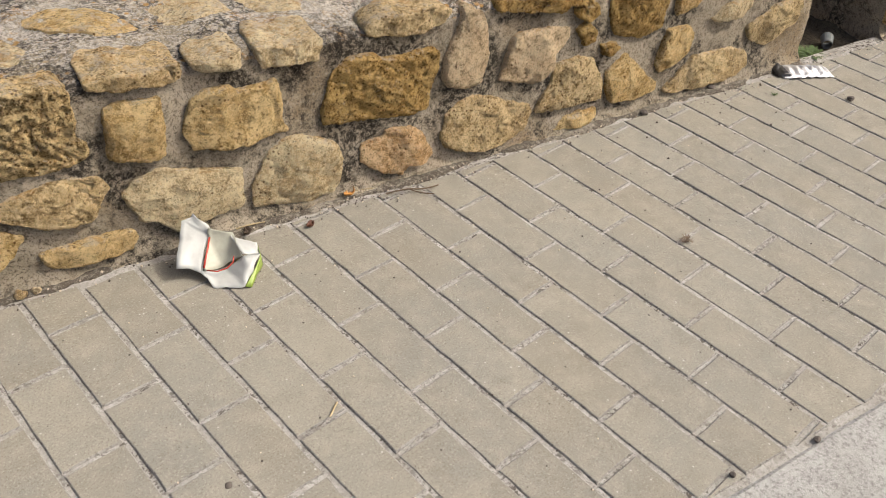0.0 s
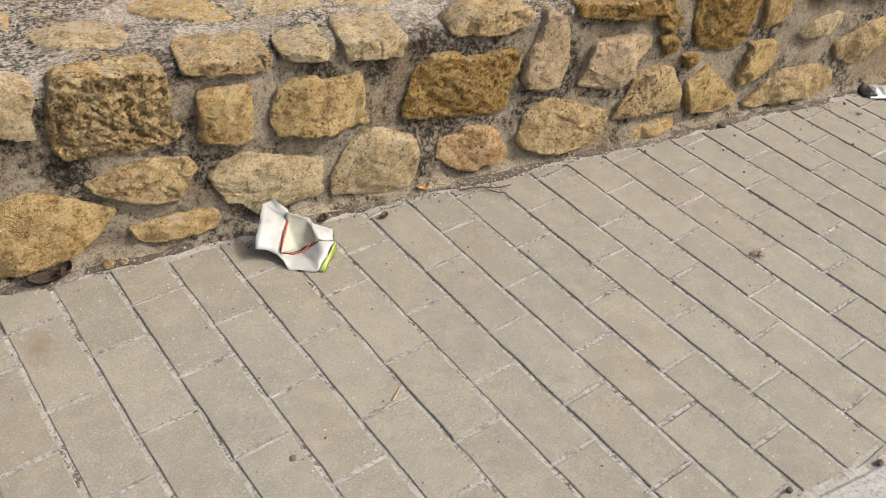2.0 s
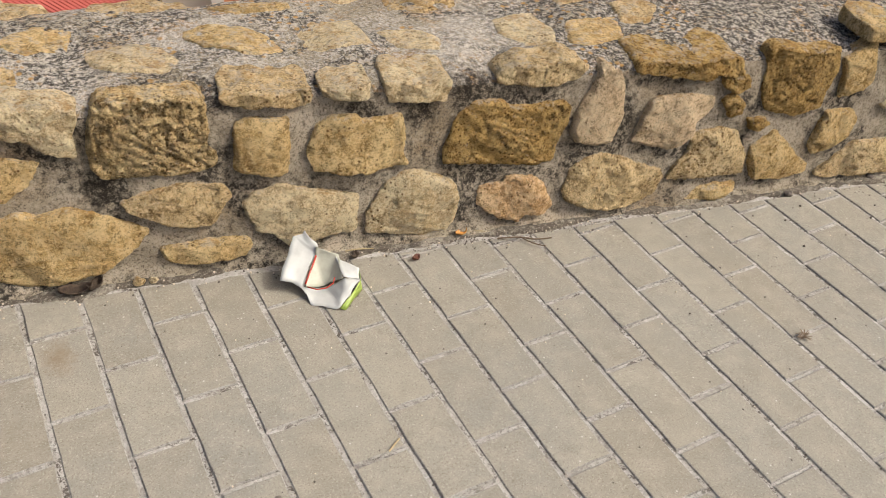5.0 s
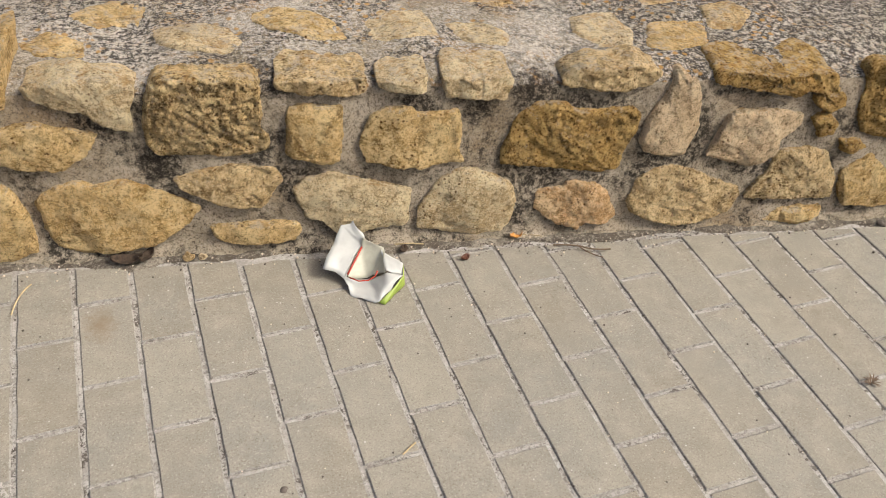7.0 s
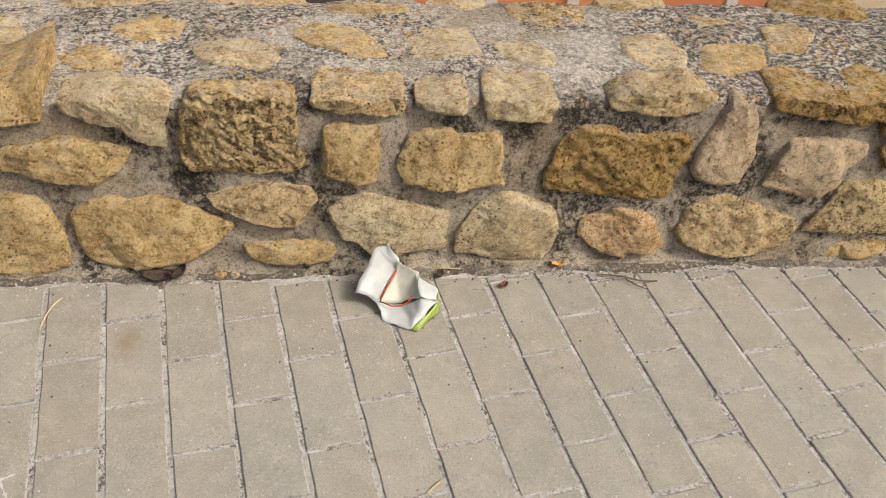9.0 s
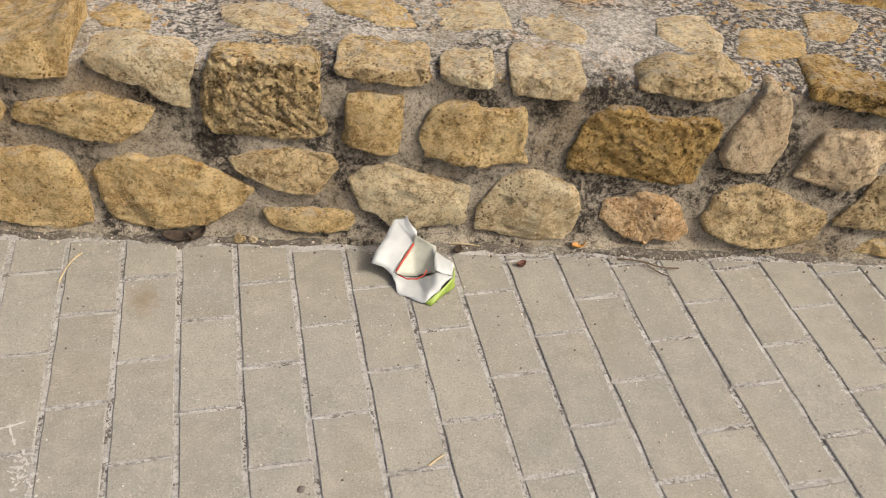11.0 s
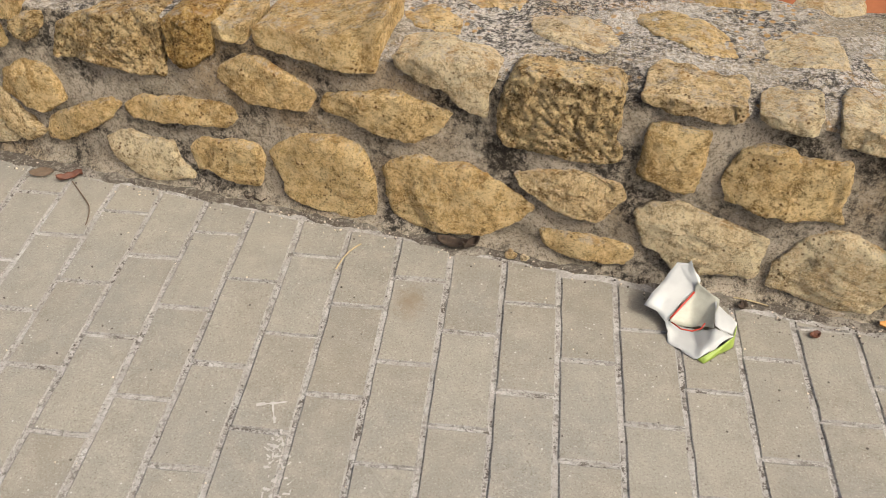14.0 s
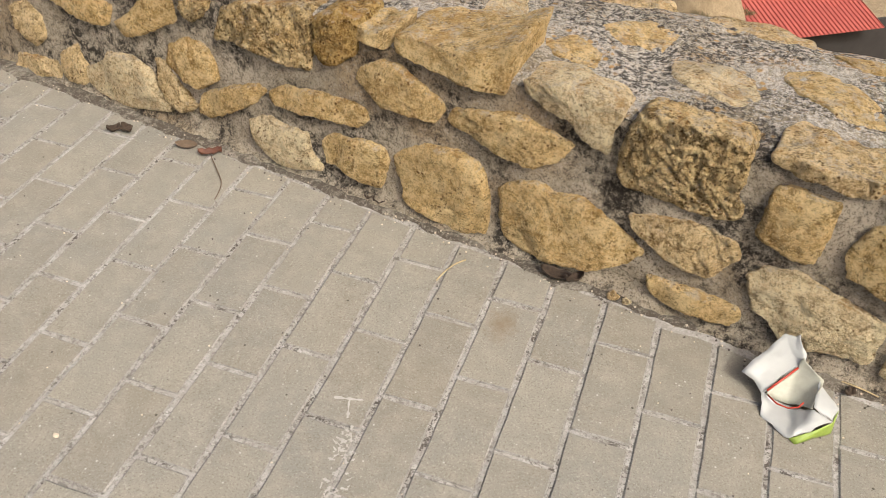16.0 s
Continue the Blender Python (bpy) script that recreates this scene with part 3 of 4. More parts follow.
# stones of the face
rubble("ochre", -0.445, 0.100, ((-0.119, -0.038), (-0.106, -0.065), (-0.057, -0.084), (-0.025, -0.085), (0.069, -0.071), (0.114, -0.049), (0.149, -0.024), (0.172, 0.012), (0.074, 0.066), (0.029, 0.078), (-0.019, 0.068), (-0.058, 0.082), (-0.090, 0.069), (-0.132, 0.042)))
rubble("ochre", -0.711, 0.102, ((-0.100, -0.007), (-0.075, -0.039), (-0.082, -0.061), (-0.053, -0.079), (0.055, -0.102), (0.122, -0.075), (0.120, 0.009), (0.104, 0.048), (0.085, 0.073), (0.041, 0.084), (-0.028, 0.077), (-0.085, 0.048), (-0.105, 0.025)))
rubble("ochre", -0.555, 0.253, ((-0.019, -0.049), (0.045, -0.047), (0.087, -0.021), (0.118, 0.023), (0.045, 0.035), (0.010, 0.050), (-0.139, 0.018), (-0.146, -0.010)))
rubble("ochre", -0.040, 0.263, ((-0.061, -0.046), (0.010, -0.067), (0.043, -0.064), (0.051, 0.009), (0.047, 0.055), (-0.034, 0.060), (-0.057, 0.052)))
rubble("ochre", 0.154, 0.246, ((-0.115, -0.005), (-0.101, -0.048), (-0.046, -0.060), (0.010, -0.064), (0.055, -0.056), (0.100, -0.055), (0.086, -0.029), (0.091, 0.020), (0.081, 0.060), (-0.002, 0.054), (-0.008, 0.064), (-0.057, 0.067), (-0.093, 0.052)))
rubble("pale", 0.016, 0.097, ((-0.085, -0.017), (-0.057, -0.029), (-0.028, -0.058), (0.001, -0.069), (0.064, -0.054), (0.125, -0.047), (0.131, 0.040), (0.072, 0.049), (-0.029, 0.077), (-0.083, 0.067), (-0.111, 0.043)))
rubble("pale", 0.280, 0.097, ((-0.119, -0.013), (-0.119, -0.059), (0.002, -0.085), (0.068, -0.077), (0.084, -0.057), (0.092, -0.008), (0.085, 0.032), (0.040, 0.060), (-0.013, 0.082), (-0.041, 0.073), (-0.079, 0.052)))
rubble("pink", 0.506, 0.076, ((-0.093, -0.003), (-0.071, -0.025), (0.009, -0.064), (0.031, -0.048), (0.075, -0.053), (0.100, -0.032), (0.065, 0.032), (0.037, 0.056), (-0.030, 0.058), (-0.033, 0.042), (-0.090, 0.038)))
rubble("tan", 0.741, 0.089, ((-0.111, 0.017), (-0.121, -0.010), (-0.106, -0.039), (-0.053, -0.063), (0.001, -0.075), (0.090, -0.069), (0.129, -0.049), (0.150, -0.007), (0.137, 0.015), (0.074, 0.035), (0.024, 0.060), (-0.035, 0.075), (-0.070, 0.067), (-0.108, 0.044)))
rubble("brown", 0.490, 0.247, ((-0.164, -0.039), (-0.161, -0.065), (0.048, -0.091), (0.096, -0.089), (0.103, -0.034), (0.121, -0.010), (0.128, 0.037), (0.114, 0.052), (-0.018, 0.053), (-0.038, 0.070), (-0.094, 0.071), (-0.135, 0.044)))
rubble("pinkpale", 0.689, 0.285, ((-0.057, -0.010), (-0.067, -0.060), (-0.052, -0.086), (-0.006, -0.101), (0.041, -0.096), (0.061, -0.032), (0.053, 0.030), (0.036, 0.078), (0.023, 0.066), (0.006, 0.090), (-0.010, 0.084), (-0.027, 0.038)))
rubble("pinkpale", 0.897, 0.230, ((-0.117, -0.046), (-0.008, -0.079), (0.052, -0.048), (0.053, -0.015), (0.087, 0.017), (0.089, 0.046), (0.018, 0.057), (-0.077, 0.053), (-0.097, 0.015)))
rubble("tan", -0.212, 0.156, ((-0.093, -0.002), (-0.021, -0.040), (0.027, -0.052), (0.060, -0.053), (0.103, 0.010), (0.085, 0.035), (0.006, 0.044), (-0.058, 0.036), (-0.109, 0.021)))
rubble("ochre", -0.162, 0.043, ((-0.088, -0.009), (-0.044, -0.022), (0.069, -0.023), (0.086, 0.004), (0.075, 0.024), (-0.098, 0.025)))
rubble("tan", 1.002, 0.131, ((-0.089, -0.024), (-0.106, -0.060), (0.114, -0.068), (0.110, -0.020), (0.069, 0.053), (0.014, 0.064), (-0.042, 0.059), (-0.069, -0.004)))
rubble("ochre", 1.039, 0.023, ((0.005, -0.022), (0.062, -0.006), (0.061, 0.018), (-0.046, 0.018), (-0.083, -0.008)))
rubble("brown", 1.205, 0.304, ((-0.092, 0.027), (-0.097, -0.015), (-0.073, -0.075), (0.020, -0.100), (0.095, -0.086), (0.097, -0.048), (0.117, 0.008), (0.101, 0.066), (0.012, 0.066), (-0.077, 0.087), (-0.104, 0.069)))
rubble("ochre", 1.388, 0.308, ((-0.042, -0.068), (0.027, -0.057), (0.051, -0.034), (0.024, 0.074), (-0.005, 0.055), (-0.055, 0.031)))
rubble("brown", 1.044, 0.247, ((-0.009, -0.029), (0.023, -0.025), (0.032, 0.002), (-0.009, 0.035), (-0.037, 0.017)))
rubble("brown", 1.121, 0.194, ((-0.022, -0.009), (0.001, -0.020), (0.040, -0.005), (0.016, 0.017), (-0.034, 0.018)))
rubble("brown", 1.038, 0.299, ((-0.032, -0.007), (0.007, -0.021), (0.040, -0.010), (0.028, 0.022), (-0.043, 0.017)))
rubble("ochre", 1.216, 0.089, ((-0.091, -0.004), (-0.068, -0.047), (0.014, -0.054), (0.094, -0.045), (0.100, -0.021), (0.062, -0.000), (0.018, 0.045), (-0.033, 0.082), (-0.095, 0.044)))
rubble("ochre", 1.362, 0.149, ((-0.069, -0.023), (-0.049, -0.057), (0.003, -0.048), (0.048, -0.013), (0.066, 0.024), (0.041, 0.058), (-0.041, 0.059)))
rubble("tan", 1.516, 0.062, ((-0.175, -0.031), (-0.142, -0.044), (0.125, -0.047), (0.164, -0.018), (0.147, 0.023), (0.067, 0.048), (-0.069, 0.049), (-0.116, 0.019)))
rubble("pale", 1.568, 0.220, ((-0.056, -0.029), (0.030, -0.026), (0.077, 0.001), (0.074, 0.032), (-0.000, 0.024), (-0.044, 0.013), (-0.081, -0.014)))
rubble("ochre", 1.563, 0.341, ((0.024, -0.050), (0.112, -0.031), (0.078, 0.046), (0.031, 0.056), (-0.074, 0.029), (-0.097, -0.006), (-0.073, -0.044)))
rubble("tan", 1.767, 0.153, ((-0.098, -0.040), (-0.029, -0.067), (0.046, -0.033), (0.093, -0.025), (0.109, 0.031), (0.096, 0.063), (-0.010, 0.051), (-0.084, 0.023), (-0.123, -0.003)))
rubble("ochre", -0.811, 0.275, ((-0.040, -0.048), (0.082, -0.046), (0.105, -0.015), (0.098, 0.001), (-0.004, 0.045), (-0.042, 0.050), (-0.094, 0.021), (-0.104, -0.008)))
rubble("ochre", -1.000, 0.182, ((-0.122, -0.035), (0.039, -0.021), (0.095, -0.021), (0.125, 0.004), (0.109, 0.031), (-0.016, 0.031), (-0.096, 0.018), (-0.135, -0.006)))
rubble("ochre", -1.250, 0.120, ((-0.089, -0.061), (-0.055, -0.061), (0.031, -0.014), (0.081, 0.020), (0.107, 0.054), (0.085, 0.065), (0.005, 0.035), (-0.072, -0.002), (-0.094, -0.036)))
rubble("pale", -1.097, 0.064, ((-0.081, -0.023), (-0.036, -0.052), (0.018, -0.063), (0.103, -0.035), (0.075, 0.005), (0.061, 0.042), (0.002, 0.044), (-0.043, 0.054), (-0.100, 0.028)))
rubble("ochre", -0.911, 0.088, ((-0.074, -0.035), (-0.037, -0.034), (0.020, -0.053), (0.070, -0.050), (0.085, 0.023), (0.068, 0.048), (0.020, 0.051), (-0.065, 0.036), (-0.087, 0.015)))
rubble("ochre", -1.357, 0.178, ((-0.075, -0.021), (-0.021, -0.048), (0.028, -0.055), (0.081, -0.017), (0.051, 0.051), (-0.004, 0.061), (-0.061, 0.030)))
rubble("tan", -1.423, 0.099, ((-0.037, 0.002), (-0.010, -0.041), (0.031, -0.055), (0.072, -0.032), (-0.014, 0.063), (-0.043, 0.063)))
rubble("pale", -1.584, 0.069, ((-0.117, -0.034), (-0.066, -0.058), (0.007, -0.064), (0.101, -0.047), (0.166, -0.029), (0.095, 0.059), (0.036, 0.071), (-0.036, 0.067), (-0.062, 0.034), (-0.123, 0.001)))
rubble("ochre", -1.494, 0.250, ((-0.061, -0.063), (-0.024, -0.054), (0.106, 0.016), (0.092, 0.075), (0.006, 0.050), (-0.029, 0.004), (-0.088, -0.029)))
rubble("ochre", -1.680, 0.227, ((-0.068, -0.018), (0.003, -0.029), (0.076, -0.025), (0.096, 0.026), (0.023, 0.049), (-0.130, -0.004)))
rubble("tan", -1.887, 0.140, ((-0.045, -0.023), (0.013, -0.061), (0.048, -0.030), (0.040, 0.026), (0.001, 0.056), (-0.057, 0.032)))
rubble("tan", -1.751, 0.060, ((-0.046, -0.020), (-0.023, -0.045), (0.038, -0.036), (0.050, 0.012), (0.016, 0.062), (-0.036, 0.027)))
rubble("tan", -1.888, 0.028, ((-0.084, -0.027), (-0.001, -0.029), (0.084, -0.013), (0.076, 0.030), (-0.005, 0.024), (-0.070, 0.015)))
rubble("dark", -1.332, 0.313, ((-0.034, -0.029), (-0.007, -0.035), (0.037, -0.001), (0.041, 0.031), (0.003, 0.028), (-0.040, 0.007)))

# blocks of the front edge
rubble("dark", -0.232, 0.298, ((-0.127, 0.001), (-0.128, -0.039), (-0.111, -0.069), (0.007, -0.076), (0.065, -0.074), (0.100, -0.061), (0.103, -0.034), (0.085, -0.021), (0.092, 0.019), (0.089, 0.058), (0.077, 0.077), (-0.041, 0.081), (-0.098, 0.078), (-0.112, 0.062)), depth=0.07)
rubble("ochre", -0.670, 0.362, ((-0.155, -0.014), (-0.004, -0.036), (0.054, -0.032), (0.083, -0.038), (0.088, 0.015), (0.099, 0.060), (-0.003, 0.026), (-0.161, 0.018)), depth=0.2)
rubble("pale", -0.444, 0.335, ((-0.106, 0.008), (-0.015, -0.018), (0.039, -0.054), (0.066, -0.057), (0.068, -0.012), (0.082, 0.024), (0.033, 0.041), (-0.051, 0.040), (-0.114, 0.028)), depth=0.10)
rubble("ochre", -0.875, 0.362, ((-0.039, -0.010), (-0.010, -0.017), (0.034, -0.012), (0.044, 0.019), (0.009, 0.010), (-0.038, 0.010)), depth=0.13)
rubble("dark", -1.137, 0.301, ((-0.135, -0.008), (-0.143, -0.047), (-0.073, -0.042), (0.066, -0.051), (0.111, -0.049), (0.117, -0.013), (0.115, 0.051), (0.087, 0.073), (-0.026, 0.059), (-0.118, 0.027)), depth=0.14)
rubble("brown", -0.962, 0.333, ((-0.050, -0.037), (-0.030, -0.059), (0.004, -0.047), (0.044, -0.019), (0.051, 0.028), (0.042, 0.048), (-0.007, 0.054), (-0.054, 0.032)), depth=0.13)
rubble("tan", -0.027, 0.355, ((-0.083, 0.000), (-0.048, -0.008), (0.004, -0.009), (0.050, -0.019), (0.081, -0.008), (0.081, 0.014), (0.034, 0.009), (-0.027, 0.013), (-0.093, 0.008)), depth=0.12)
rubble("pale", 0.123, 0.356, ((-0.032, -0.010), (0.010, -0.013), (0.047, -0.012), (0.049, 0.016), (-0.023, 0.012), (-0.052, 0.007)), depth=0.1)
rubble("pale", 0.276, 0.352, ((-0.068, -0.020), (0.053, -0.028), (0.063, 0.006), (0.047, 0.018), (-0.017, 0.011), (-0.078, 0.014)), depth=0.12)
rubble("tan", 0.542, 0.366, ((-0.101, -0.016), (0.031, -0.030), (0.079, -0.017), (0.103, 0.004), (0.053, 0.025), (-0.001, 0.017), (-0.057, 0.018), (-0.108, -0.002)), depth=0.09)
rubble("brown", 0.920, 0.346, ((0.022, -0.029), (0.055, -0.020), (0.130, -0.025), (0.115, 0.015), (0.051, 0.019), (-0.064, 0.015), (-0.148, 0.022), (-0.161, 0.004)), depth=0.15)
for kind, s, z, w, h in (("ochre", -1.47, 0.35, 0.28, 0.07), ("ochre", -1.79, 0.34, 0.29, 0.08), ("tan", -2.11, 0.34, 0.28, 0.07), ("ochre", -2.45, 0.34, 0.30, 0.08), ("ochre", 1.44, 0.39, 0.13, 0.03), ("brown", 1.78, 0.32, 0.22, 0.09)):
    rubble(kind, s, z, ((-0.5 * w, -0.4 * h), (-0.1 * w, -0.5 * h), (0.42 * w, -0.45 * h), (0.5 * w, 0.1 * h), (0.44 * w, 0.45 * h), (-0.45 * w, 0.5 * h)), depth=0.15)

# stones flush with the top
flagged("pale", -0.257, 0.213, ((-0.076, -0.026), (-0.025, -0.049), (0.060, -0.058), (0.082, -0.018), (0.057, 0.052), (-0.010, 0.069), (-0.089, 0.030)))
flagged("ochre", -0.071, 0.264, ((-0.079, 0.013), (-0.040, -0.024), (0.035, -0.071), (0.105, -0.057), (0.085, 0.015), (-0.015, 0.074), (-0.090, 0.050)))
flagged("pale", 0.136, 0.258, ((-0.055, -0.052), (-0.005, -0.062), (0.084, -0.055), (0.067, 0.077), (-0.030, 0.065), (-0.061, 0.027)))
flagged("pale", 0.305, 0.214, ((-0.039, -0.028), (0.047, -0.058), (0.057, -0.014), (0.007, 0.055), (-0.072, 0.044)))
flagged("pale", 0.581, 0.231, ((-0.076, -0.014), (-0.021, -0.074), (0.045, -0.064), (0.068, 0.009), (0.043, 0.081), (-0.060, 0.061)))
flagged("ochre", 0.731, 0.197, ((-0.079, -0.043), (-0.038, -0.067), (0.065, -0.029), (0.096, 0.077), (-0.044, 0.061)))
flagged("tan", 0.887, 0.292, ((-0.063, -0.055), (0.007, -0.069), (0.069, 0.008), (0.033, 0.072), (-0.046, 0.045)))
flagged("ochre", -0.001, 0.426, ((-0.036, -0.027), (0.083, -0.023), (0.082, 0.011), (-0.034, 0.028), (-0.095, 0.011)))
flagged("ochre", -0.431, 0.308, ((-0.028, -0.051), (0.056, -0.040), (0.065, 0.033), (-0.011, 0.072), (-0.082, -0.014)))
flagged("ochre", -0.522, 0.188, ((-0.022, -0.039), (0.058, -0.041), (0.055, 0.013), (-0.018, 0.052), (-0.073, 0.015)))
flagged("pale", -0.708, 0.286, ((-0.036, -0.046), (0.007, -0.058), (0.055, -0.025), (0.021, 0.058), (-0.046, 0.072)))
flagged("tan", 0.742, 0.370, ((-0.032, -0.032), (0.047, -0.014), (0.029, 0.023), (-0.044, 0.023)))
pitted = flagged("dark", 0.382, 0.413, ((-0.080, -0.039), (-0.012, -0.072), (0.077, -0.040), (0.106, 0.045), (-0.005, 0.075), (-0.085, 0.031)))
pit_stone(pitted, ((0.344, 0.448, 0.016), (0.385, 0.440, 0.016), (0.349, 0.390, 0.014), (0.420, 0.372, 0.016), (0.418, 0.458, 0.012)))

# humped stones of the back edge
for kind, s0, s1, n0, n1, z1 in (("tan", -0.360, -0.115, 0.420, 0.520, 0.374), ("tan", -0.66, -0.40, 0.415, 0.525, 0.378), ("ochre", -0.95, -0.70, 0.400, 0.520, 0.380), ("tan", -1.30, -1.0, 0.400, 0.520, 0.378), ("pale", 0.120, 0.270, 0.440, 0.520, 0.377), ("tan", 0.500, 0.690, 0.440, 0.525, 0.380), ("brown", 0.900, 1.180, 0.400, 0.520, 0.388), ("brown", 1.22, 1.50, 0.400, 0.520, 0.378)):
    hump(kind, s0, s1, n0, n1, z1)

# the wall beyond the opening
wall = tagged(core(GAP1, 4.0), "continuation of the low rubble wall past an opening", "wall", kind="structure")
for kind, s, z, w, h in (("ochre", 2.44, 0.10, 0.22, 0.17), ("tan", 2.50, 0.27, 0.30, 0.15), ("tan", 2.72, 0.11, 0.28, 0.16), ("ochre", 2.80, 0.28, 0.24, 0.14), ("pale", 3.03, 0.12, 0.26, 0.18)):
    rubble(kind, s, z, ((-0.5 * w, -0.3 * h), (-0.2 * w, -0.5 * h), (0.4 * w, -0.45 * h), (0.5 * w, 0.1 * h), (0.4 * w, 0.45 * h), (-0.1 * w, 0.5 * h), (-0.45 * w, 0.4 * h)))
wall = main_wall

# recess in the opening: dark soil, closed by a back whose shade is painted
vs, fs = grid(30, 24, lambda i, j: w2(GAP0 - 0.1 + 0.6 * i, -0.03 + 0.62 * j, -0.035 + 0.02 * fract((i * 6, j * 6, 2), 1.5, 4)))
tagged(obj("soil", vs, fs, SOIL_AND_SHADE), "dark soil on the floor of the wall's opening", "soil", kind="structure")
vs, fs = grid(30, 14, lambda i, j: w2(GAP0 - 0.1 + 0.6 * i, 0.45 + 0.03 * fract((i * 5, j * 3, 0), 1.5, 4), -0.1 + 0.45 * j))
tagged(obj("wall_back", vs, fs, SOIL_AND_SHADE), "back of the opening with shade painted into its colour", "wall", kind="structure")


# cement fillet along the foot of the wall
def fillet(s0, s1):
    def f(i, j):
        s = s0 + (s1 - s0) * i
        reach = 0.024 + 0.020 * fract((s, 0.0, 9.0), 6, 3) + 0.009 * fract((s, 0.0, 4.0), 30, 3) + 0.014 * max(0.0, min(1.0, (-0.9 - s) / 0.5))
        n = 0.03 - (reach + 0.03) * j
        z = 0.013 * (1 - j) ** 1.5 + 0.0015 - 0.006 * (j > 0.97) + 0.0022 * fract((s, n, 0.0), 45, 3) * (1 - j)
        return w2(s, n, z)
    vs, fs = grid(int((s1 - s0) / 0.012), 10, f, True)
    return obj("trim", vs, fs, STRIP)


tagged(fillet(-3.0, GAP0), "sandy cement fillet at the wall's foot", "trim", kind="structure")
tagged(fillet(GAP1, 4.0), "sandy cement fillet at the wall's foot", "trim", kind="structure")

# ---------------------------------------------------------------- things behind the wall
def box(bm, x0, x1, y0, y1, z0, z1):
    m = Matrix.Translation(((x0 + x1) / 2, (y0 + y1) / 2, (z0 + z1) / 2)) @ Matrix.Diagonal((x1 - x0, y1 - y0, z1 - z0, 1))
    bmesh.ops.create_cube(bm, size=1, matrix=m)


def shed():
    """A small shed below the street, roofed with ribbed red sheet."""
    base = new("shed")
    base.matrix_world = WALL @ pose(-1.41, 9.0, -5.70, 0, 0, 45)
    pitch, cols = 0.062, 31
    width = pitch * cols
    vs, fs = [], []
    n = cols * 8
    for i in range(n + 1):
        k = (i % 8) / 8
        rib = 0.014 if k < 0.25 else 0.0
        for j in range(2):
            vs.append((width * i / n, 0.0 + 2.6 * j, 1.92 + rib + 0.55 * j))
    for i in range(n):
        fs.append((2 * i, 2 * i + 2, 2 * i + 3, 2 * i + 1))
    roof = obj("roof", vs, fs, ROOF_RED, base, "red ribbed metal sheet", smooth=False)
    roof.modifiers.new("thick", "SOLIDIFY").thickness = 0.006
    # dark sheet for the shade under the roof, run on past its right end
    bm = bmesh.new()
    box(bm, 0.05, width + 0.5, 0.25, 0.30, 0, 1.9)
    part("wall", bm, SHADE, base, "dark sheet painted as eave shade")
    bm = bmesh.new()
    box(bm, 0.05, 0.12, 0.3, 2.5, 0, 1.85)
    part("wall", bm, SHADE, base)
    bm = bmesh.new()
    box(bm, width - 0.12, width - 0.05, 0.3, 2.5, 0, 1.85)
    part("wall", bm, RENDER, base)
    return tagged(base, "small shed roofed with ribbed red metal sheet", "shed")


shed()


def garden_wall():
    base = new("garden_wall")
    base.matrix_world = WALL @ pose(1.05, 12.2, -6.2)
    for k in range(5):
        bm = bmesh.new()
        box(bm, 1.4 * k + 0.102, 1.4 * k + 1.298, 0.0, 0.1, 0, 2.3)
        part("panel", bm, TERRACOTTA, base, "terracotta-coloured panel")
        bm = bmesh.new()
        box(bm, 1.4 * k - 0.10, 1.4 * k + 0.10, -0.04, 0.14, 0, 2.4)
        part("post", bm, POST, base, "grey concrete post")
    return tagged(base, "terracotta panel wall between grey posts", "wall")


garden_wall()
bm = bmesh.new()
box(bm, 0, 1.0, 0, 0.2, 0, 2.6)
yard = new("yard_wall")
yard.matrix_world = WALL @ pose(0.22, 12.6, -6.2)
part("wall", bm, RENDER, yard)
tagged(yard, "pale rendered yard wall", "wall")


def brush(s, n, z, size, seed, mat, count=420):
    """A tangle of dry stalks."""
    rng = random.Random(seed)
    vs, fs = [], []
    for _ in range(count):
        a, r = rng.uniform(0, 6.28), size * rng.random() ** 0.5
        p = Vector((r * math.cos(a), 0.7 * r * math.sin(a), 0))
        top = p * 1.15 + Vector((rng.uniform(-0.3, 0.3) * size, rng.uniform(-0.3, 0.3) * size, size * rng.uniform(0.25, 0.8) * (1.1 - r / size)))
        side = Vector((math.cos(a * 3), math.sin(a * 3), 0.2)) * size * 0.018
        k = len(vs)
        mid = (p + top) / 2 + Vector((rng.uniform(-0.1, 0.1), rng.uniform(-0.1, 0.1), 0)) * size
        vs += [p - side, p + side, mid - side, mid + side, top]
        fs += [(k, k + 1, k + 3, k + 2), (k + 2, k + 3, k + 4)]
    return obj("dry_bush", vs, fs, mat, matrix=WALL @ pose(s, n, z), smooth=False)


def mound_point(i, j):
    a, r = 2 * math.pi * i, j
    s, n = -1.98 + 1.05 * r * math.cos(a), 8.2 + 0.9 * r * math.sin(a)
    z = -5.0 + 2.28 * (1 - r ** 2.6) + 0.12 * fract((s, n, 1.0), 2.5, 5) * (1 - r)
    return w2(s, n, z)


vs, fs = grid(60, 26, mound_point)
tagged(obj("mound", vs, fs, BANK), "rough earth mound grown with dry grass", "mound", kind="structure")
rng = random.Random(77)
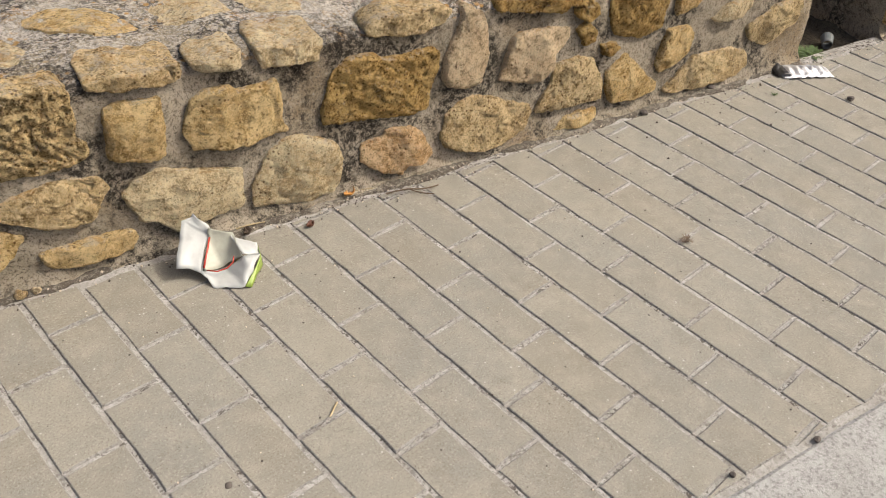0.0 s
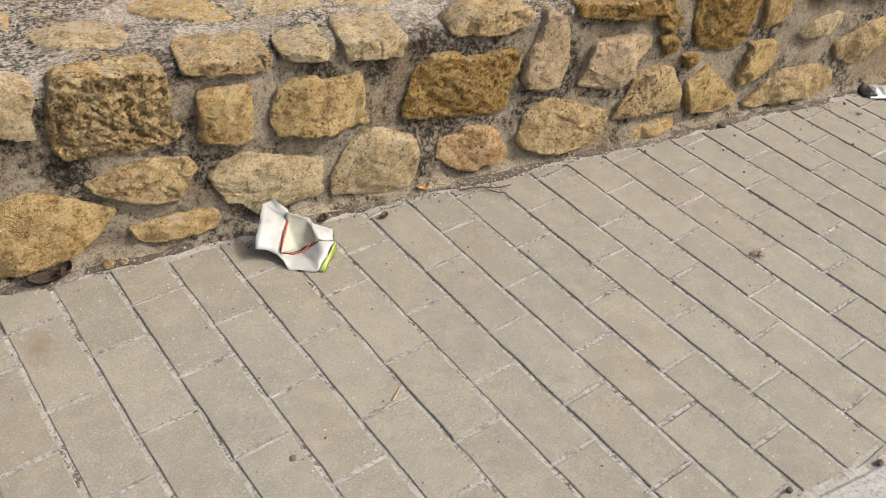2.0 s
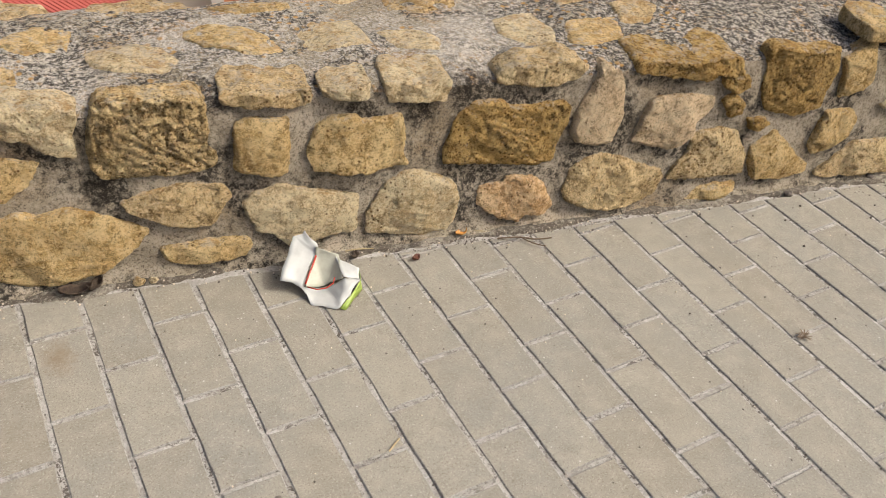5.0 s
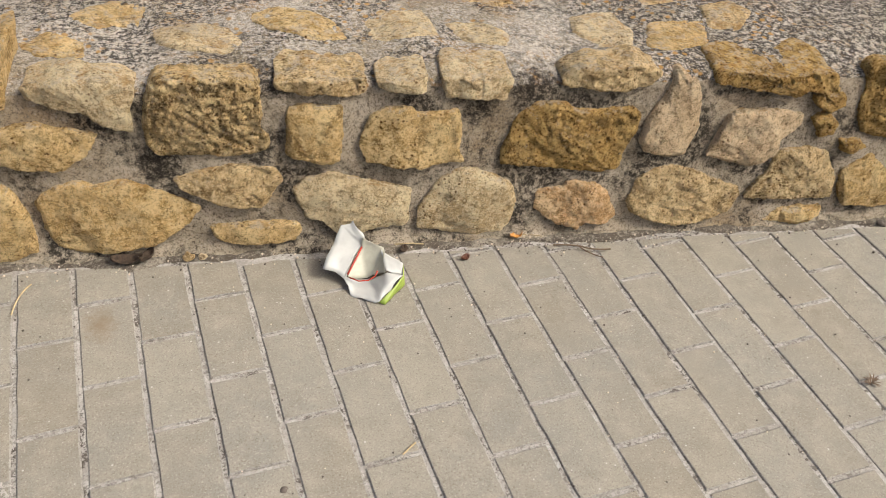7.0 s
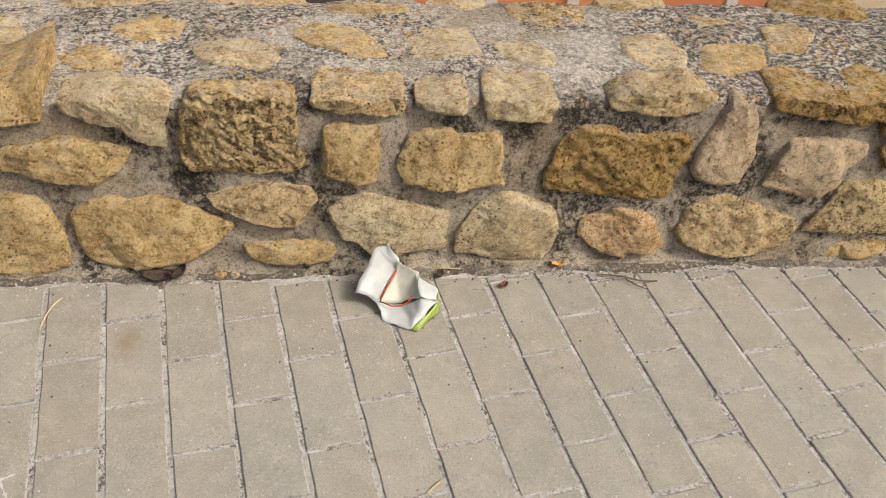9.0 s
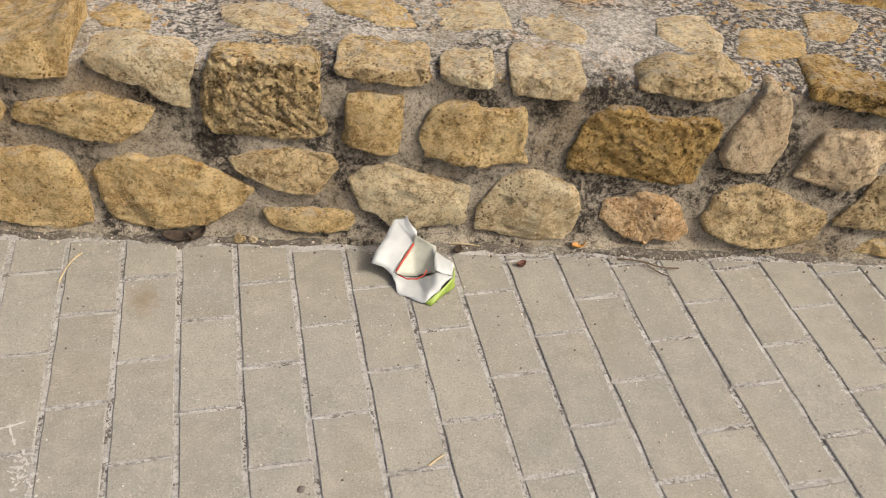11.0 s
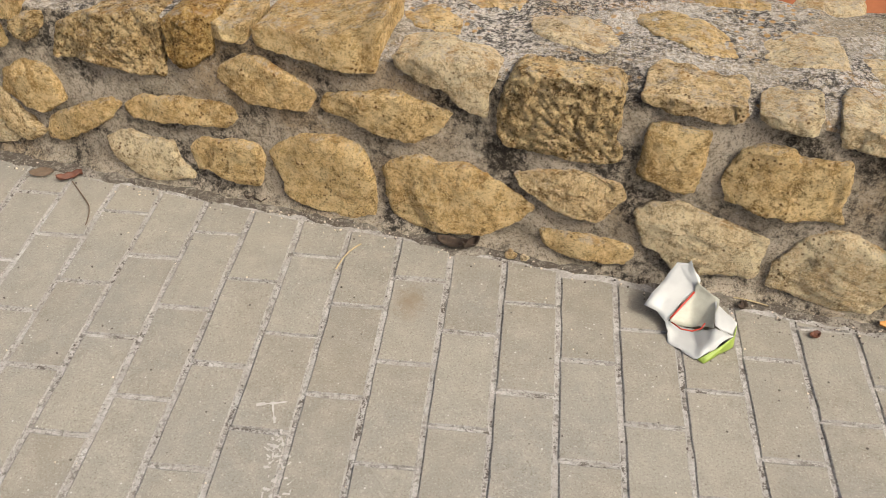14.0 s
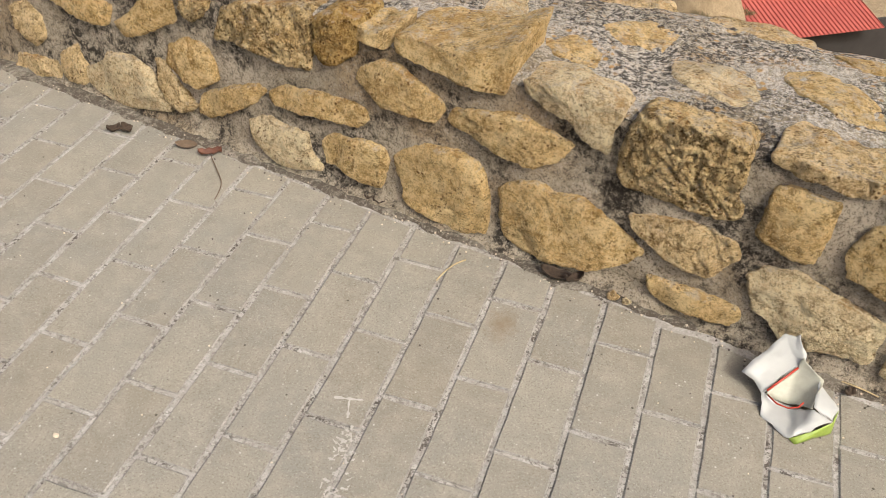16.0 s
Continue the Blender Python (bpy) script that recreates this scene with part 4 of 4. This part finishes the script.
for k in range(16):
    a, r = rng.uniform(0, 6.28), 0.8 * rng.random() ** 0.5
    q = WALL.inverted() @ mound_point(a / 6.2832, r)
    tagged(brush(q.x, q.y, q.z - 0.03, rng.uniform(0.14, 0.26), 40 + k, (DRY, OLIVE)[k % 3 == 0], 260), "dry olive and straw-coloured bush on a mound", "bush", "bushes on the mound")

# ---------------------------------------------------------------- litter and small things
def crumpled(corners, faces, cuts, amount, seed):
    """A sheet of film creased along a few folds, then crumpled finely."""
    bm = bmesh.new()
    vs = [bm.verts.new(Vector(c) * 0.001) for c in corners]
    for f in faces:
        bm.faces.new([vs[k] for k in f])
    bmesh.ops.triangulate(bm, faces=bm.faces[:])
    bmesh.ops.subdivide_edges(bm, edges=bm.edges[:], cuts=cuts, use_grid_fill=True)
    bmesh.ops.smooth_vert(bm, verts=[v for v in bm.verts if not v.is_boundary], factor=0.5, use_axis_x=True, use_axis_y=True, use_axis_z=True)
    for v in bm.verts:
        p = v.co + Vector((seed, 0, 0))
        shift = Vector((fract(p, 28, 3), fract(p + Vector((0, 5, 0)), 28, 3), fract(p + Vector((0, 0, 5)), 28, 3)))
        shift += 0.6 * Vector((0, 0, abs(fract(p, 60, 2))))
        v.co += shift * amount * (1.7 if v.is_boundary else 1.0)
        v.co.z = max(v.co.z, 0.0012)
    return bm


def film_part(name, bm, mat, parent, label, thick=0.0006):
    for f in bm.faces:
        f.smooth = True
    ob = part(name, bm, mat, parent, label)
    ob.modifiers.new("thick", "SOLIDIFY").thickness = thick
    return ob


litter = new("crumpled_wrapper")
litter.matrix_world = pose(0.730, 0.288, 0.0)
tip, left, low, heel, toe, ball = (26, 13, 86), (0, 22, 74), (-52, -44, 34), (-13, -67, 20), (-12, -105, 2), (34, -141, 3)
side, shoulder, ridge, neck, mouth, deep, line = (95, -107, 30), (99, -89, 42), (68, -46, 54), (36, -12, 68), (63, -95, 38), (30, -71, 4), (31, -22, 48)
film_part("flap", crumpled((tip, left, low, heel, line, neck), ((0, 1, 5), (1, 2, 3, 4), (1, 4, 5)), 7, 0.0042, 1), WHITE_FILM, litter, "raised torn flap of white film")
film_part("inside", crumpled((line, neck, ridge, mouth, deep, heel), ((0, 1, 2), (0, 2, 3, 4), (0, 4, 5)), 7, 0.0032, 3), INSIDE, litter, "yellowish inside of the wrapper")
film_part("rim", crumpled((neck, ridge, shoulder, side, mouth, (60, -20, 20), (98, -70, 10)), ((0, 1, 5), (1, 4, 3, 2), (1, 2, 6, 5)), 6, 0.0034, 5), WHITE_FILM, litter, "folded white rim")
film_part("pocket", crumpled((heel, deep, mouth, side, ball, toe), ((0, 1, 5), (1, 2, 4, 5), (2, 3, 4)), 7, 0.0036, 7), WHITE_FILM, litter, "crumpled white pocket")
film_part("green_edge", crumpled((ball, side, shoulder, (104, -82, 12), (100, -104, 3), (44, -146, 1)), ((0, 1, 4, 5), (1, 2, 3, 4)), 5, 0.002, 9), GREEN_INK, litter, "lime green printed edge")


def print_line(points, wide, parent, label):
    vs, fs = [], []
    pts = [Vector(p) * 0.001 for p in points]
    for k, p in enumerate(pts):
        e = (pts[min(k + 1, len(pts) - 1)] - pts[max(k - 1, 0)]).normalized()
        c = e.cross(Vector((0.2, -0.75, 0.6))).normalized() * wide * 0.5
        vs += [p - c, p + c]
    fs = [(2 * k, 2 * k + 1, 2 * k + 3, 2 * k + 2) for k in range(len(pts) - 1)]
    ob = obj("red_line", vs, fs, RED_INK, parent, label)
    ob.modifiers.new("thick", "SOLIDIFY").thickness = 0.0012
    return ob


print_line(((31, -26, 54), (18, -40, 45), (4, -54, 35), (-10, -69, 26)), 0.0034, litter, "printed red line")
print_line(((-8, -74, 22), (8, -86, 19), (26, -92, 22), (40, -92, 30), (46, -86, 38)), 0.0026, litter, "printed red line")
tagged(litter, "crumpled torn white wrapper with red line and green edge", "litter")


def sachet():
    base = new("foil_packet")
    base.matrix_world = pose(2.575, -0.055, 0.0, 0, 0, -33)

    def f(i, j):
        x, y = -0.085 + 0.17 * i, -0.04 + 0.08 * j
        z = 0.004 + 0.012 * (1 - abs(2 * j - 1) ** 2) * (1 - abs(2 * i - 1) ** 4) + 0.003 * math.sin(i * 42) * (0.3 + 0.7 * (1 - abs(2 * j - 1))) + 0.003 * fract((i * 4, j * 3, 1), 2, 3)
        return (x + 0.004 * fract((i * 4, j * 4, 2), 2, 2), y * (1 - 0.15 * i) + 0.003 * fract((i * 5, j, 3), 2, 2), max(z, 0.002))
    vs, fs = grid(40, 24, f)
    top = obj("foil", vs, fs, FOIL, base, "ribbed silver foil")
    top.modifiers.new("thick", "SOLIDIFY").thickness = 0.001
    vs, fs = grid(12, 12, lambda i, j: (-0.10 + 0.05 * i, -0.032 + 0.064 * j, 0.004 + 0.010 * math.sin(3.1 * i) + 0.004 * fract((i, j, 1), 3, 2)))
    end = obj("open_end", vs, fs, BLACK_FILM, base, "dark torn open end")
    end.modifiers.new("thick", "SOLIDIFY").thickness = 0.002
    return tagged(base, "flattened silver foil packet with torn dark end", "litter")


sachet()


def leaf(name, x, y, length, wide, turn, mat, curl, seed, label, z=0.004, tilt=0):
    def f(i, j):
        a = i - 0.5
        half = wide * 0.5 * (max(0.0, 1 - (2 * a) ** 2)) ** 0.7 + 0.0008
        yy = (2 * j - 1) * half
        zz = curl * (2 * a) ** 2 * 0.6 + curl * (2 * j - 1) ** 2 * 0.8 + 0.004 * fract((i * 3 + seed, j * 2, 0), 1.5, 3)
        return (a * length, yy + 0.004 * fract((i * 2, seed, 0), 1.5, 2), max(0.0, zz))
    vs, fs = grid(16, 9, f)
    ob = obj(name, vs, fs, mat, matrix=pose(x, y, z, tilt, 0, turn))
    ob.modifiers.new("thick", "SOLIDIFY").thickness = 0.0012
    return tagged(ob, label, "leaf")


leaf("fallen_leaf", 1.108, 0.262, 0.030, 0.016, 20, LEAF_ORANGE, 0.006, 1, "small orange fallen leaf at the wall's foot", 0.008)
leaf("dead_leaf", 0.315, 0.392, 0.062, 0.022, -8, LEAF_BROWN, 0.014, 2, "dark brown curled dead leaf by the wall", 0.006, 12)
leaf("dead_leaf", 0.352, 0.388, 0.038, 0.024, 40, LEAF_BROWN, 0.012, 3, "dark brown curled dead leaf by the wall", 0.010, -14)
leaf("dead_leaf", 0.976, 0.227, 0.020, 0.012, 20, LEAF_RUST, 0.005, 4, "small rust-red leaf fragment on the pavement")
leaf("dead_leaf", 0.86, 0.285, 0.022, 0.013, 70, LEAF_BROWN, 0.005, 5, "small brown leaf fragment on the pavement")
leaf("seed_pod", -0.525, 0.513, 0.052, 0.020, 30, LEAF_RUST, 0.010, 6, "rust-brown curled seed pod on the pavement", 0.006)
leaf("dead_leaf", -0.760, 0.528, 0.040, 0.026, -20, LEAF_BROWN, 0.010, 7, "brown crumpled leaf on the pavement")
leaf("dead_leaf", -0.785, 0.516, 0.030, 0.020, 50, LEAF_BROWN, 0.012, 8, "brown crumpled leaf on the pavement")
leaf("dead_leaf", -0.095, 0.486, 0.030, 0.018, 20, LEAF_BROWN, 0.010, 9, "brown dry leaf by the wall's foot")
leaf("dead_leaf", -0.122, 0.496, 0.028, 0.018, 80, LEAF_BROWN, 0.010, 10, "brown dry leaf by the wall's foot")
leaf("dead_leaf", -0.595, 0.525, 0.05, 0.03, 10, TWIG, 0.004, 11, "grey flattened dry leaf on the pavement")


def stalk(name, points, radius, mat, label, category):
    cu = bpy.data.curves.new(name, "CURVE")
    cu.dimensions, cu.bevel_depth, cu.bevel_resolution, cu.resolution_u = "3D", radius, 1, 6
    sp = cu.splines.new("NURBS")
    sp.points.add(len(points) - 1)
    for p, q in zip(sp.points, points):
        p.co = (*q, 1)
    sp.use_endpoint_u, sp.order_u = True, 3
    cu.materials.append(mat)
    tmp = bpy.data.objects.new(name, cu)
    me = bpy.data.meshes.new_from_object(tmp)
    bpy.data.objects.remove(tmp)
    return tagged(new(name, me), label, category)


stalk("twig", ((1.175, 0.215, 0.006), (1.22, 0.20, 0.010), (1.255, 0.175, 0.006), (1.29, 0.168, 0.008)), 0.0017, TWIG, "thin dark twig on the pavement", "twig")
stalk("twig", ((1.225, 0.20, 0.008), (1.235, 0.170, 0.006), (1.262, 0.150, 0.006)), 0.0013, TWIG, "thin dark twig on the pavement", "twig")
stalk("twig", ((-0.515, 0.500, 0.008), (-0.47, 0.455, 0.004), (-0.435, 0.415, 0.006), (-0.43, 0.370, 0.003)), 0.0012, TWIG, "thin curved twig on the pavement", "twig")
stalk("straw", ((0.845, 0.305, 0.006), (0.875, 0.300, 0.008), (0.905, 0.290, 0.006)), 0.0014, STRAW, "short pale straw at the wall's foot", "straw")
stalk("straw", ((1.09, 0.27, 0.006), (1.13, 0.262, 0.010), (1.165, 0.25, 0.004)), 0.0013, STRAW, "short pale straw at the wall's foot", "straw")
stalk("straw", ((0.10, 0.30, 0.003), (0.112, 0.345, 0.012), (0.135, 0.375, 0.004)), 0.0016, STRAW, "bent pale straw on the pavement", "straw")
stalk("straw", ((0.70, -0.205, 0.003), (0.715, -0.195, 0.004), (0.728, -0.188, 0.003)), 0.0016, STRAW, "short pale straw on the pavement", "straw")

# gum spot and paint marks
vs, fs = grid(18, 4, lambda i, j: ((0.0065 + 0.001 * math.sin(i * 12)) * j * math.cos(6.2832 * i), 0.0065 * j * math.sin(6.2832 * i), 0.0022 * (1 - j ** 3) + 0.0003))
tagged(obj("chewing_gum", vs, fs, GUM, matrix=pose(0.50, -0.212, 0.0)), "flattened dark old gum on a paver", "gum")


def paint_mark(strokes, label):
    vs, fs = [], []
    rng = random.Random(5)
    for k, (x0, y0, x1, y1, wide) in enumerate(strokes):
        a, b = Vector((x0, y0, 0.0012 + 0.00004 * k)), Vector((x1, y1, 0.0012 + 0.00004 * k))
        side = Vector((-(b - a).y, (b - a).x, 0)).normalized()
        n = 9
        k = len(vs)
        for i in range(n):
            c = a.lerp(b, i / (n - 1))
            h = wide * (0.12 + 0.6 * rng.random()) * 0.5
            vs += [c - side * h, c + side * h * (0.5 + rng.random())]
        fs += [(k + 2 * i, k + 2 * i + 2, k + 2 * i + 3, k + 2 * i + 1) for i in range(n - 1)]
    return tagged(obj("paint_mark", vs, fs, PAINT, smooth=False), label, "paint mark")


paint_mark(((0.035, -0.030, 0.085, -0.018, 0.009), (0.062, -0.026, 0.074, -0.062, 0.008)), "chipped white paint mark on a paver")
rng = random.Random(8)
flecks = []
for k in range(70):
    t, spread = rng.random(), rng.gauss(0, 0.009)
    x, y = 0.085 + 0.035 * t + spread, -0.082 - 0.14 * t + rng.gauss(0, 0.006)
    turn, size = rng.uniform(0, 3.14), rng.uniform(0.004, 0.012)
    flecks.append((x, y, x + size * math.cos(turn), y + size * math.sin(turn), rng.uniform(0.004, 0.011)))
paint_mark(flecks, "scuffed white paint splashes on the pavers")


def pebbles(name, spots, mat, label, seed):
    """Loose grit, each bit a small lump."""
    rng = random.Random(seed)
    vs, fs = [], []
    for x, y, r in spots:
        k = len(vs)
        h = r * rng.uniform(0.5, 0.9)
        ring = 6
        for z, q in ((0.0, 0.9), (0.45, 1.0), (0.85, 0.6)):
            for i in range(ring):
                a = 6.2832 * i / ring + rng.uniform(-0.3, 0.3)
                vs.append((x + r * q * math.cos(a) * rng.uniform(0.7, 1.2), y + r * q * math.sin(a) * rng.uniform(0.7, 1.2), z * h * 2 + 0.0005))
        vs.append((x, y, 1.9 * h))
        for l in range(2):
            for i in range(ring):
                i2 = (i + 1) % ring
                fs.append((k + l * ring + i, k + l * ring + i2, k + (l + 1) * ring + i2, k + (l + 1) * ring + i))
        fs += [(k + 2 * ring + i, k + 2 * ring + (i + 1) % ring, k + 3 * ring) for i in range(ring)]
    return tagged(obj(name, vs, fs, mat, smooth=False), label, "gravel", kind="stuff")


rng = random.Random(11)
dark_bits, pale_bits = [], []
for _ in range(800):
    s = rng.uniform(-2.6, 3.2)
    n = -0.012 - 0.05 * rng.random() ** 2
    (dark_bits if rng.random() < 0.4 else pale_bits).append((*w2(s, n).xy, rng.uniform(0.0008, 0.0026)))
for _ in range(130):                                   # gathered where the foot of the wall is dirtiest
    s, n = rng.gauss(0.42, 0.12), -0.015 - abs(rng.gauss(0, 0.022))
    dark_bits.append((*w2(s, n).xy, rng.uniform(0.0007, 0.0020)))
for _ in range(50):
    s, n = rng.gauss(1.55, 0.35), -0.03 - abs(rng.gauss(0, 0.10))
    dark_bits.append((*w2(s, n).xy, rng.uniform(0.0008, 0.0030)))
for _ in range(330):
    p = w2(rng.uniform(-2.4, 2.8), rng.uniform(-0.95, -0.05))
    (dark_bits if rng.random() < 0.65 else pale_bits).append((p.x, p.y, rng.uniform(0.0009, 0.0022)))
for _ in range(520):
    col = rng.randint(-22, 30)
    x, y = col * 0.105 + rng.uniform(-0.002, 0.002), rng.uniform(-1.0, 0.75)
    q = WALL.inverted() @ Vector((x, y, 0))
    if -0.96 < q.y < -0.03 and rng.random() < 0.35 + 0.65 * (q.y + 0.96):
        (dark_bits if rng.random() < 0.75 else pale_bits).append((x, y, rng.uniform(0.0009, 0.0023)))
pebbles("gravel", dark_bits, GRAVEL, "dark grit scattered along the wall's foot", 3)
pebbles("gravel", pale_bits, GRAVEL_PALE, "pale grit scattered along the wall's foot", 4)


def pebble(x, y, r, mat, label):
    bm = bmesh.new()
    bmesh.ops.create_icosphere(bm, subdivisions=3, radius=1)
    for v in bm.verts:
        p = v.co * (1 + 0.35 * fract(v.co + Vector((x * 9, y * 9, 0)), 1.2, 3))
        v.co = Vector((p.x * r, p.y * r * 0.85, max(-0.3, p.z) * r * 0.7 + 0.25 * r))
    me = bpy.data.meshes.new("pebble")
    bm.to_mesh(me)
    bm.free()
    me.materials.append(mat)
    ob = new("pebble", me)
    ob.location = (x, y, 0.001)
    return tagged(ob, label, "pebble", "loose pebbles")


pebble(1.965, 0.086, 0.012, GRAVEL, "dark grey pebble on the pavement by the wall")
pebble(2.54, -0.224, 0.011, GRAVEL, "dark grey pebble on the pavement")
pebble(2.503, -0.354, 0.007, GRAVEL, "dark grey pebble on the pavement")
pebble(2.24, 0.060, 0.013, GRAVEL, "dark grey pebble at the wall's foot")
pebble(2.33, 0.055, 0.010, GRAVEL, "dark grey pebble at the wall's foot")
pebble(1.137, -0.715, 0.006, GRAVEL, "dark pebble in the kerb's joint")
pebble(1.319, -0.771, 0.007, GRAVEL, "dark pebble in the kerb's joint")
pebble(0.430, 0.378, 0.012, STONE["tan"], "small yellow stone chip at the wall's foot")
pebble(0.458, 0.372, 0.009, STONE["pale"], "small pale stone chip at the wall's foot")
pebble(-0.347, -0.256, 0.005, GRAVEL_PALE, "small white pebble on the pavement")


def weed(x, y, size, blades, seed, label, z=0.0, mat=None):
    rng = random.Random(seed)
    vs, fs = [], []
    for _ in range(blades):
        a = rng.uniform(0, 6.28)
        way = Vector((math.cos(a), math.sin(a), 0))
        side = Vector((-way.y, way.x, 0)) * size * 0.06
        l = size * rng.uniform(0.5, 1.0)
        root = Vector((rng.uniform(-0.2, 0.2), rng.uniform(-0.2, 0.2), 0)) * size
        k = len(vs)
        for t, wide in ((0, 0.6), (0.4, 1.0), (0.75, 0.7), (1, 0.1)):
            c = root + way * l * t + Vector((0, 0, l * (0.9 * t - 0.55 * t * t)))
            vs += [c - side * wide, c + side * wide]
        fs += [(k + 2 * i, k + 2 * i + 1, k + 2 * i + 3, k + 2 * i + 2) for i in range(3)]
    ob = obj("weed", vs, fs, mat or WEED, matrix=pose(x, y, z))
    return tagged(ob, label, "weed", "weeds")


weed(1.596, -0.304, 0.022, 22, 1, "tiny withered dark weed in a paving joint", mat=TWIG)
for k, (s, n, size) in enumerate(((1.97, 0.01, 0.05), (2.01, 0.03, 0.06), (1.96, 0.05, 0.06), (2.05, 0.03, 0.045))):
    p = w2(s, n)
    weed(p.x, p.y, size, 60, 20 + k, "green weed growing in the wall's opening", -0.02)
weed(2.37, -0.075, 0.016, 14, 31, "tiny green weed in a paving joint")


def cup():
    bm = bmesh.new()
    bmesh.ops.create_cone(bm, cap_ends=False, segments=20, radius1=0.016, radius2=0.021, depth=0.045)
    me = bpy.data.meshes.new("plastic_cup")
    bm.to_mesh(me)
    bm.free()
    me.materials.append(GLASS)
    ob = new("plastic_cup", me)
    ob.matrix_world = WALL @ pose(2.16, 0.07, -0.012, 0, 84, 40)
    ob.modifiers.new("thick", "SOLIDIFY").thickness = 0.0015
    return tagged(ob, "clouded clear plastic cup lying on dark soil and shaded stone", "cup")


cup()

# ---------------------------------------------------------------- pavers
PW, PL, JW, JC = 0.105, 0.207, 0.0060, 0.0046


def clip(poly, a, b, c):
    """Keep the part of a convex outline where a*x + b*y <= c."""
    out = []
    for k, p in enumerate(poly):
        q = poly[(k + 1) % len(poly)]
        dp, dq = a * p[0] + b * p[1] - c, a * q[0] + b * q[1] - c
        if dp <= 0:
            out.append(p)
        if dp * dq < 0:
            f = dp / (dp - dq)
            out.append((p[0] + f * (q[0] - p[0]), p[1] + f * (q[1] - p[1])))
    return out


def area(poly):
    return 0.5 * sum(p[0] * q[1] - q[0] * p[1] for p, q in zip(poly, poly[1:] + poly[:1]))


nrm = Vector((-math.sin(TH), math.cos(TH)))
mid = nrm.dot(Vector((0.735, 0.335)))
rng = random.Random(21)
for col in range(-30, 37):
    start = -0.0215 * (col - 6) + (PL / 2 if col % 2 else 0.0)
    for row in range(-9, 9):
        x0, x1 = col * PW + JW / 2, (col + 1) * PW - JW / 2
        y0, y1 = start + row * PL + JC / 2, start + (row + 1) * PL - JC / 2
        jig = [rng.uniform(-0.0009, 0.0009) for _ in range(4)]
        poly = [(x0 + jig[0], y0 + jig[1]), (x1 + jig[2], y0 + jig[1]), (x1 + jig[2], y1 + jig[3]), (x0 + jig[0], y1 + jig[3])]
        at = Vector(((x0 + x1) / 2, (y0 + y1) / 2))
        s = WALL.inverted() @ Vector((at.x, at.y, 0))
        if s.x < -2.55 or s.x > 3.05:
            continue
        poly = clip(poly, nrm.x, nrm.y, mid - 0.026 - rng.uniform(0, 0.006))
        poly = clip(poly, -nrm.x, -nrm.y, -(mid - 0.972 - rng.uniform(0, 0.004))) if poly else poly
        if len(poly) < 3 or area(poly) < 0.0006:
            continue
        worn = []
        for k, p in enumerate(poly):
            q = poly[(k + 1) % len(poly)]
            p, q = Vector(p), Vector(q)
            worn.append(p)
            n = int((q - p).length / 0.030)
            side = Vector((-(q - p).y, (q - p).x)).normalized()
            for i in range(1, n):
                worn.append(p.lerp(q, i / n) + side * rng.uniform(-0.0004, 0.0016))
        poly = worn
        c = Vector((sum(p[0] for p in poly) / len(poly), sum(p[1] for p in poly) / len(poly)))
        tilt_x, tilt_y, lift = rng.uniform(-0.010, 0.010), rng.uniform(-0.006, 0.006), rng.uniform(-0.0010, 0.0010)
        vs, fs = [], []
        m = len(poly)
        for inset, z in ((0.0, -0.03), (0.0, -0.0050), (0.0010, -0.0020), (0.0032, 0.0)):
            for p in poly:
                v = Vector(p) - c
                v = Vector((math.copysign(max(0.2 * abs(v.x), abs(v.x) - inset), v.x), math.copysign(max(0.2 * abs(v.y), abs(v.y) - inset), v.y)))
                vs.append((v.x, v.y, z + (v.x * tilt_x + v.y * tilt_y + lift) * (z > -0.02)))
        for l in range(3):
            for k in range(m):
                k2 = (k + 1) % m
                fs.append((l * m + k, l * m + k2, (l + 1) * m + k2, (l + 1) * m + k))
        fs.append(tuple(range(3 * m, 4 * m)))
        ob = obj("paver", vs, fs, PAVER, bed, smooth=False)
        # bevel faces take the paler, light-painted arris
        ob.data.materials.append(ARRIS)
        ob.data.polygons.foreach_set("material_index", [0] * m + [1] * 2 * m + [0])
        ob.location = (c.x, c.y, 0.0)
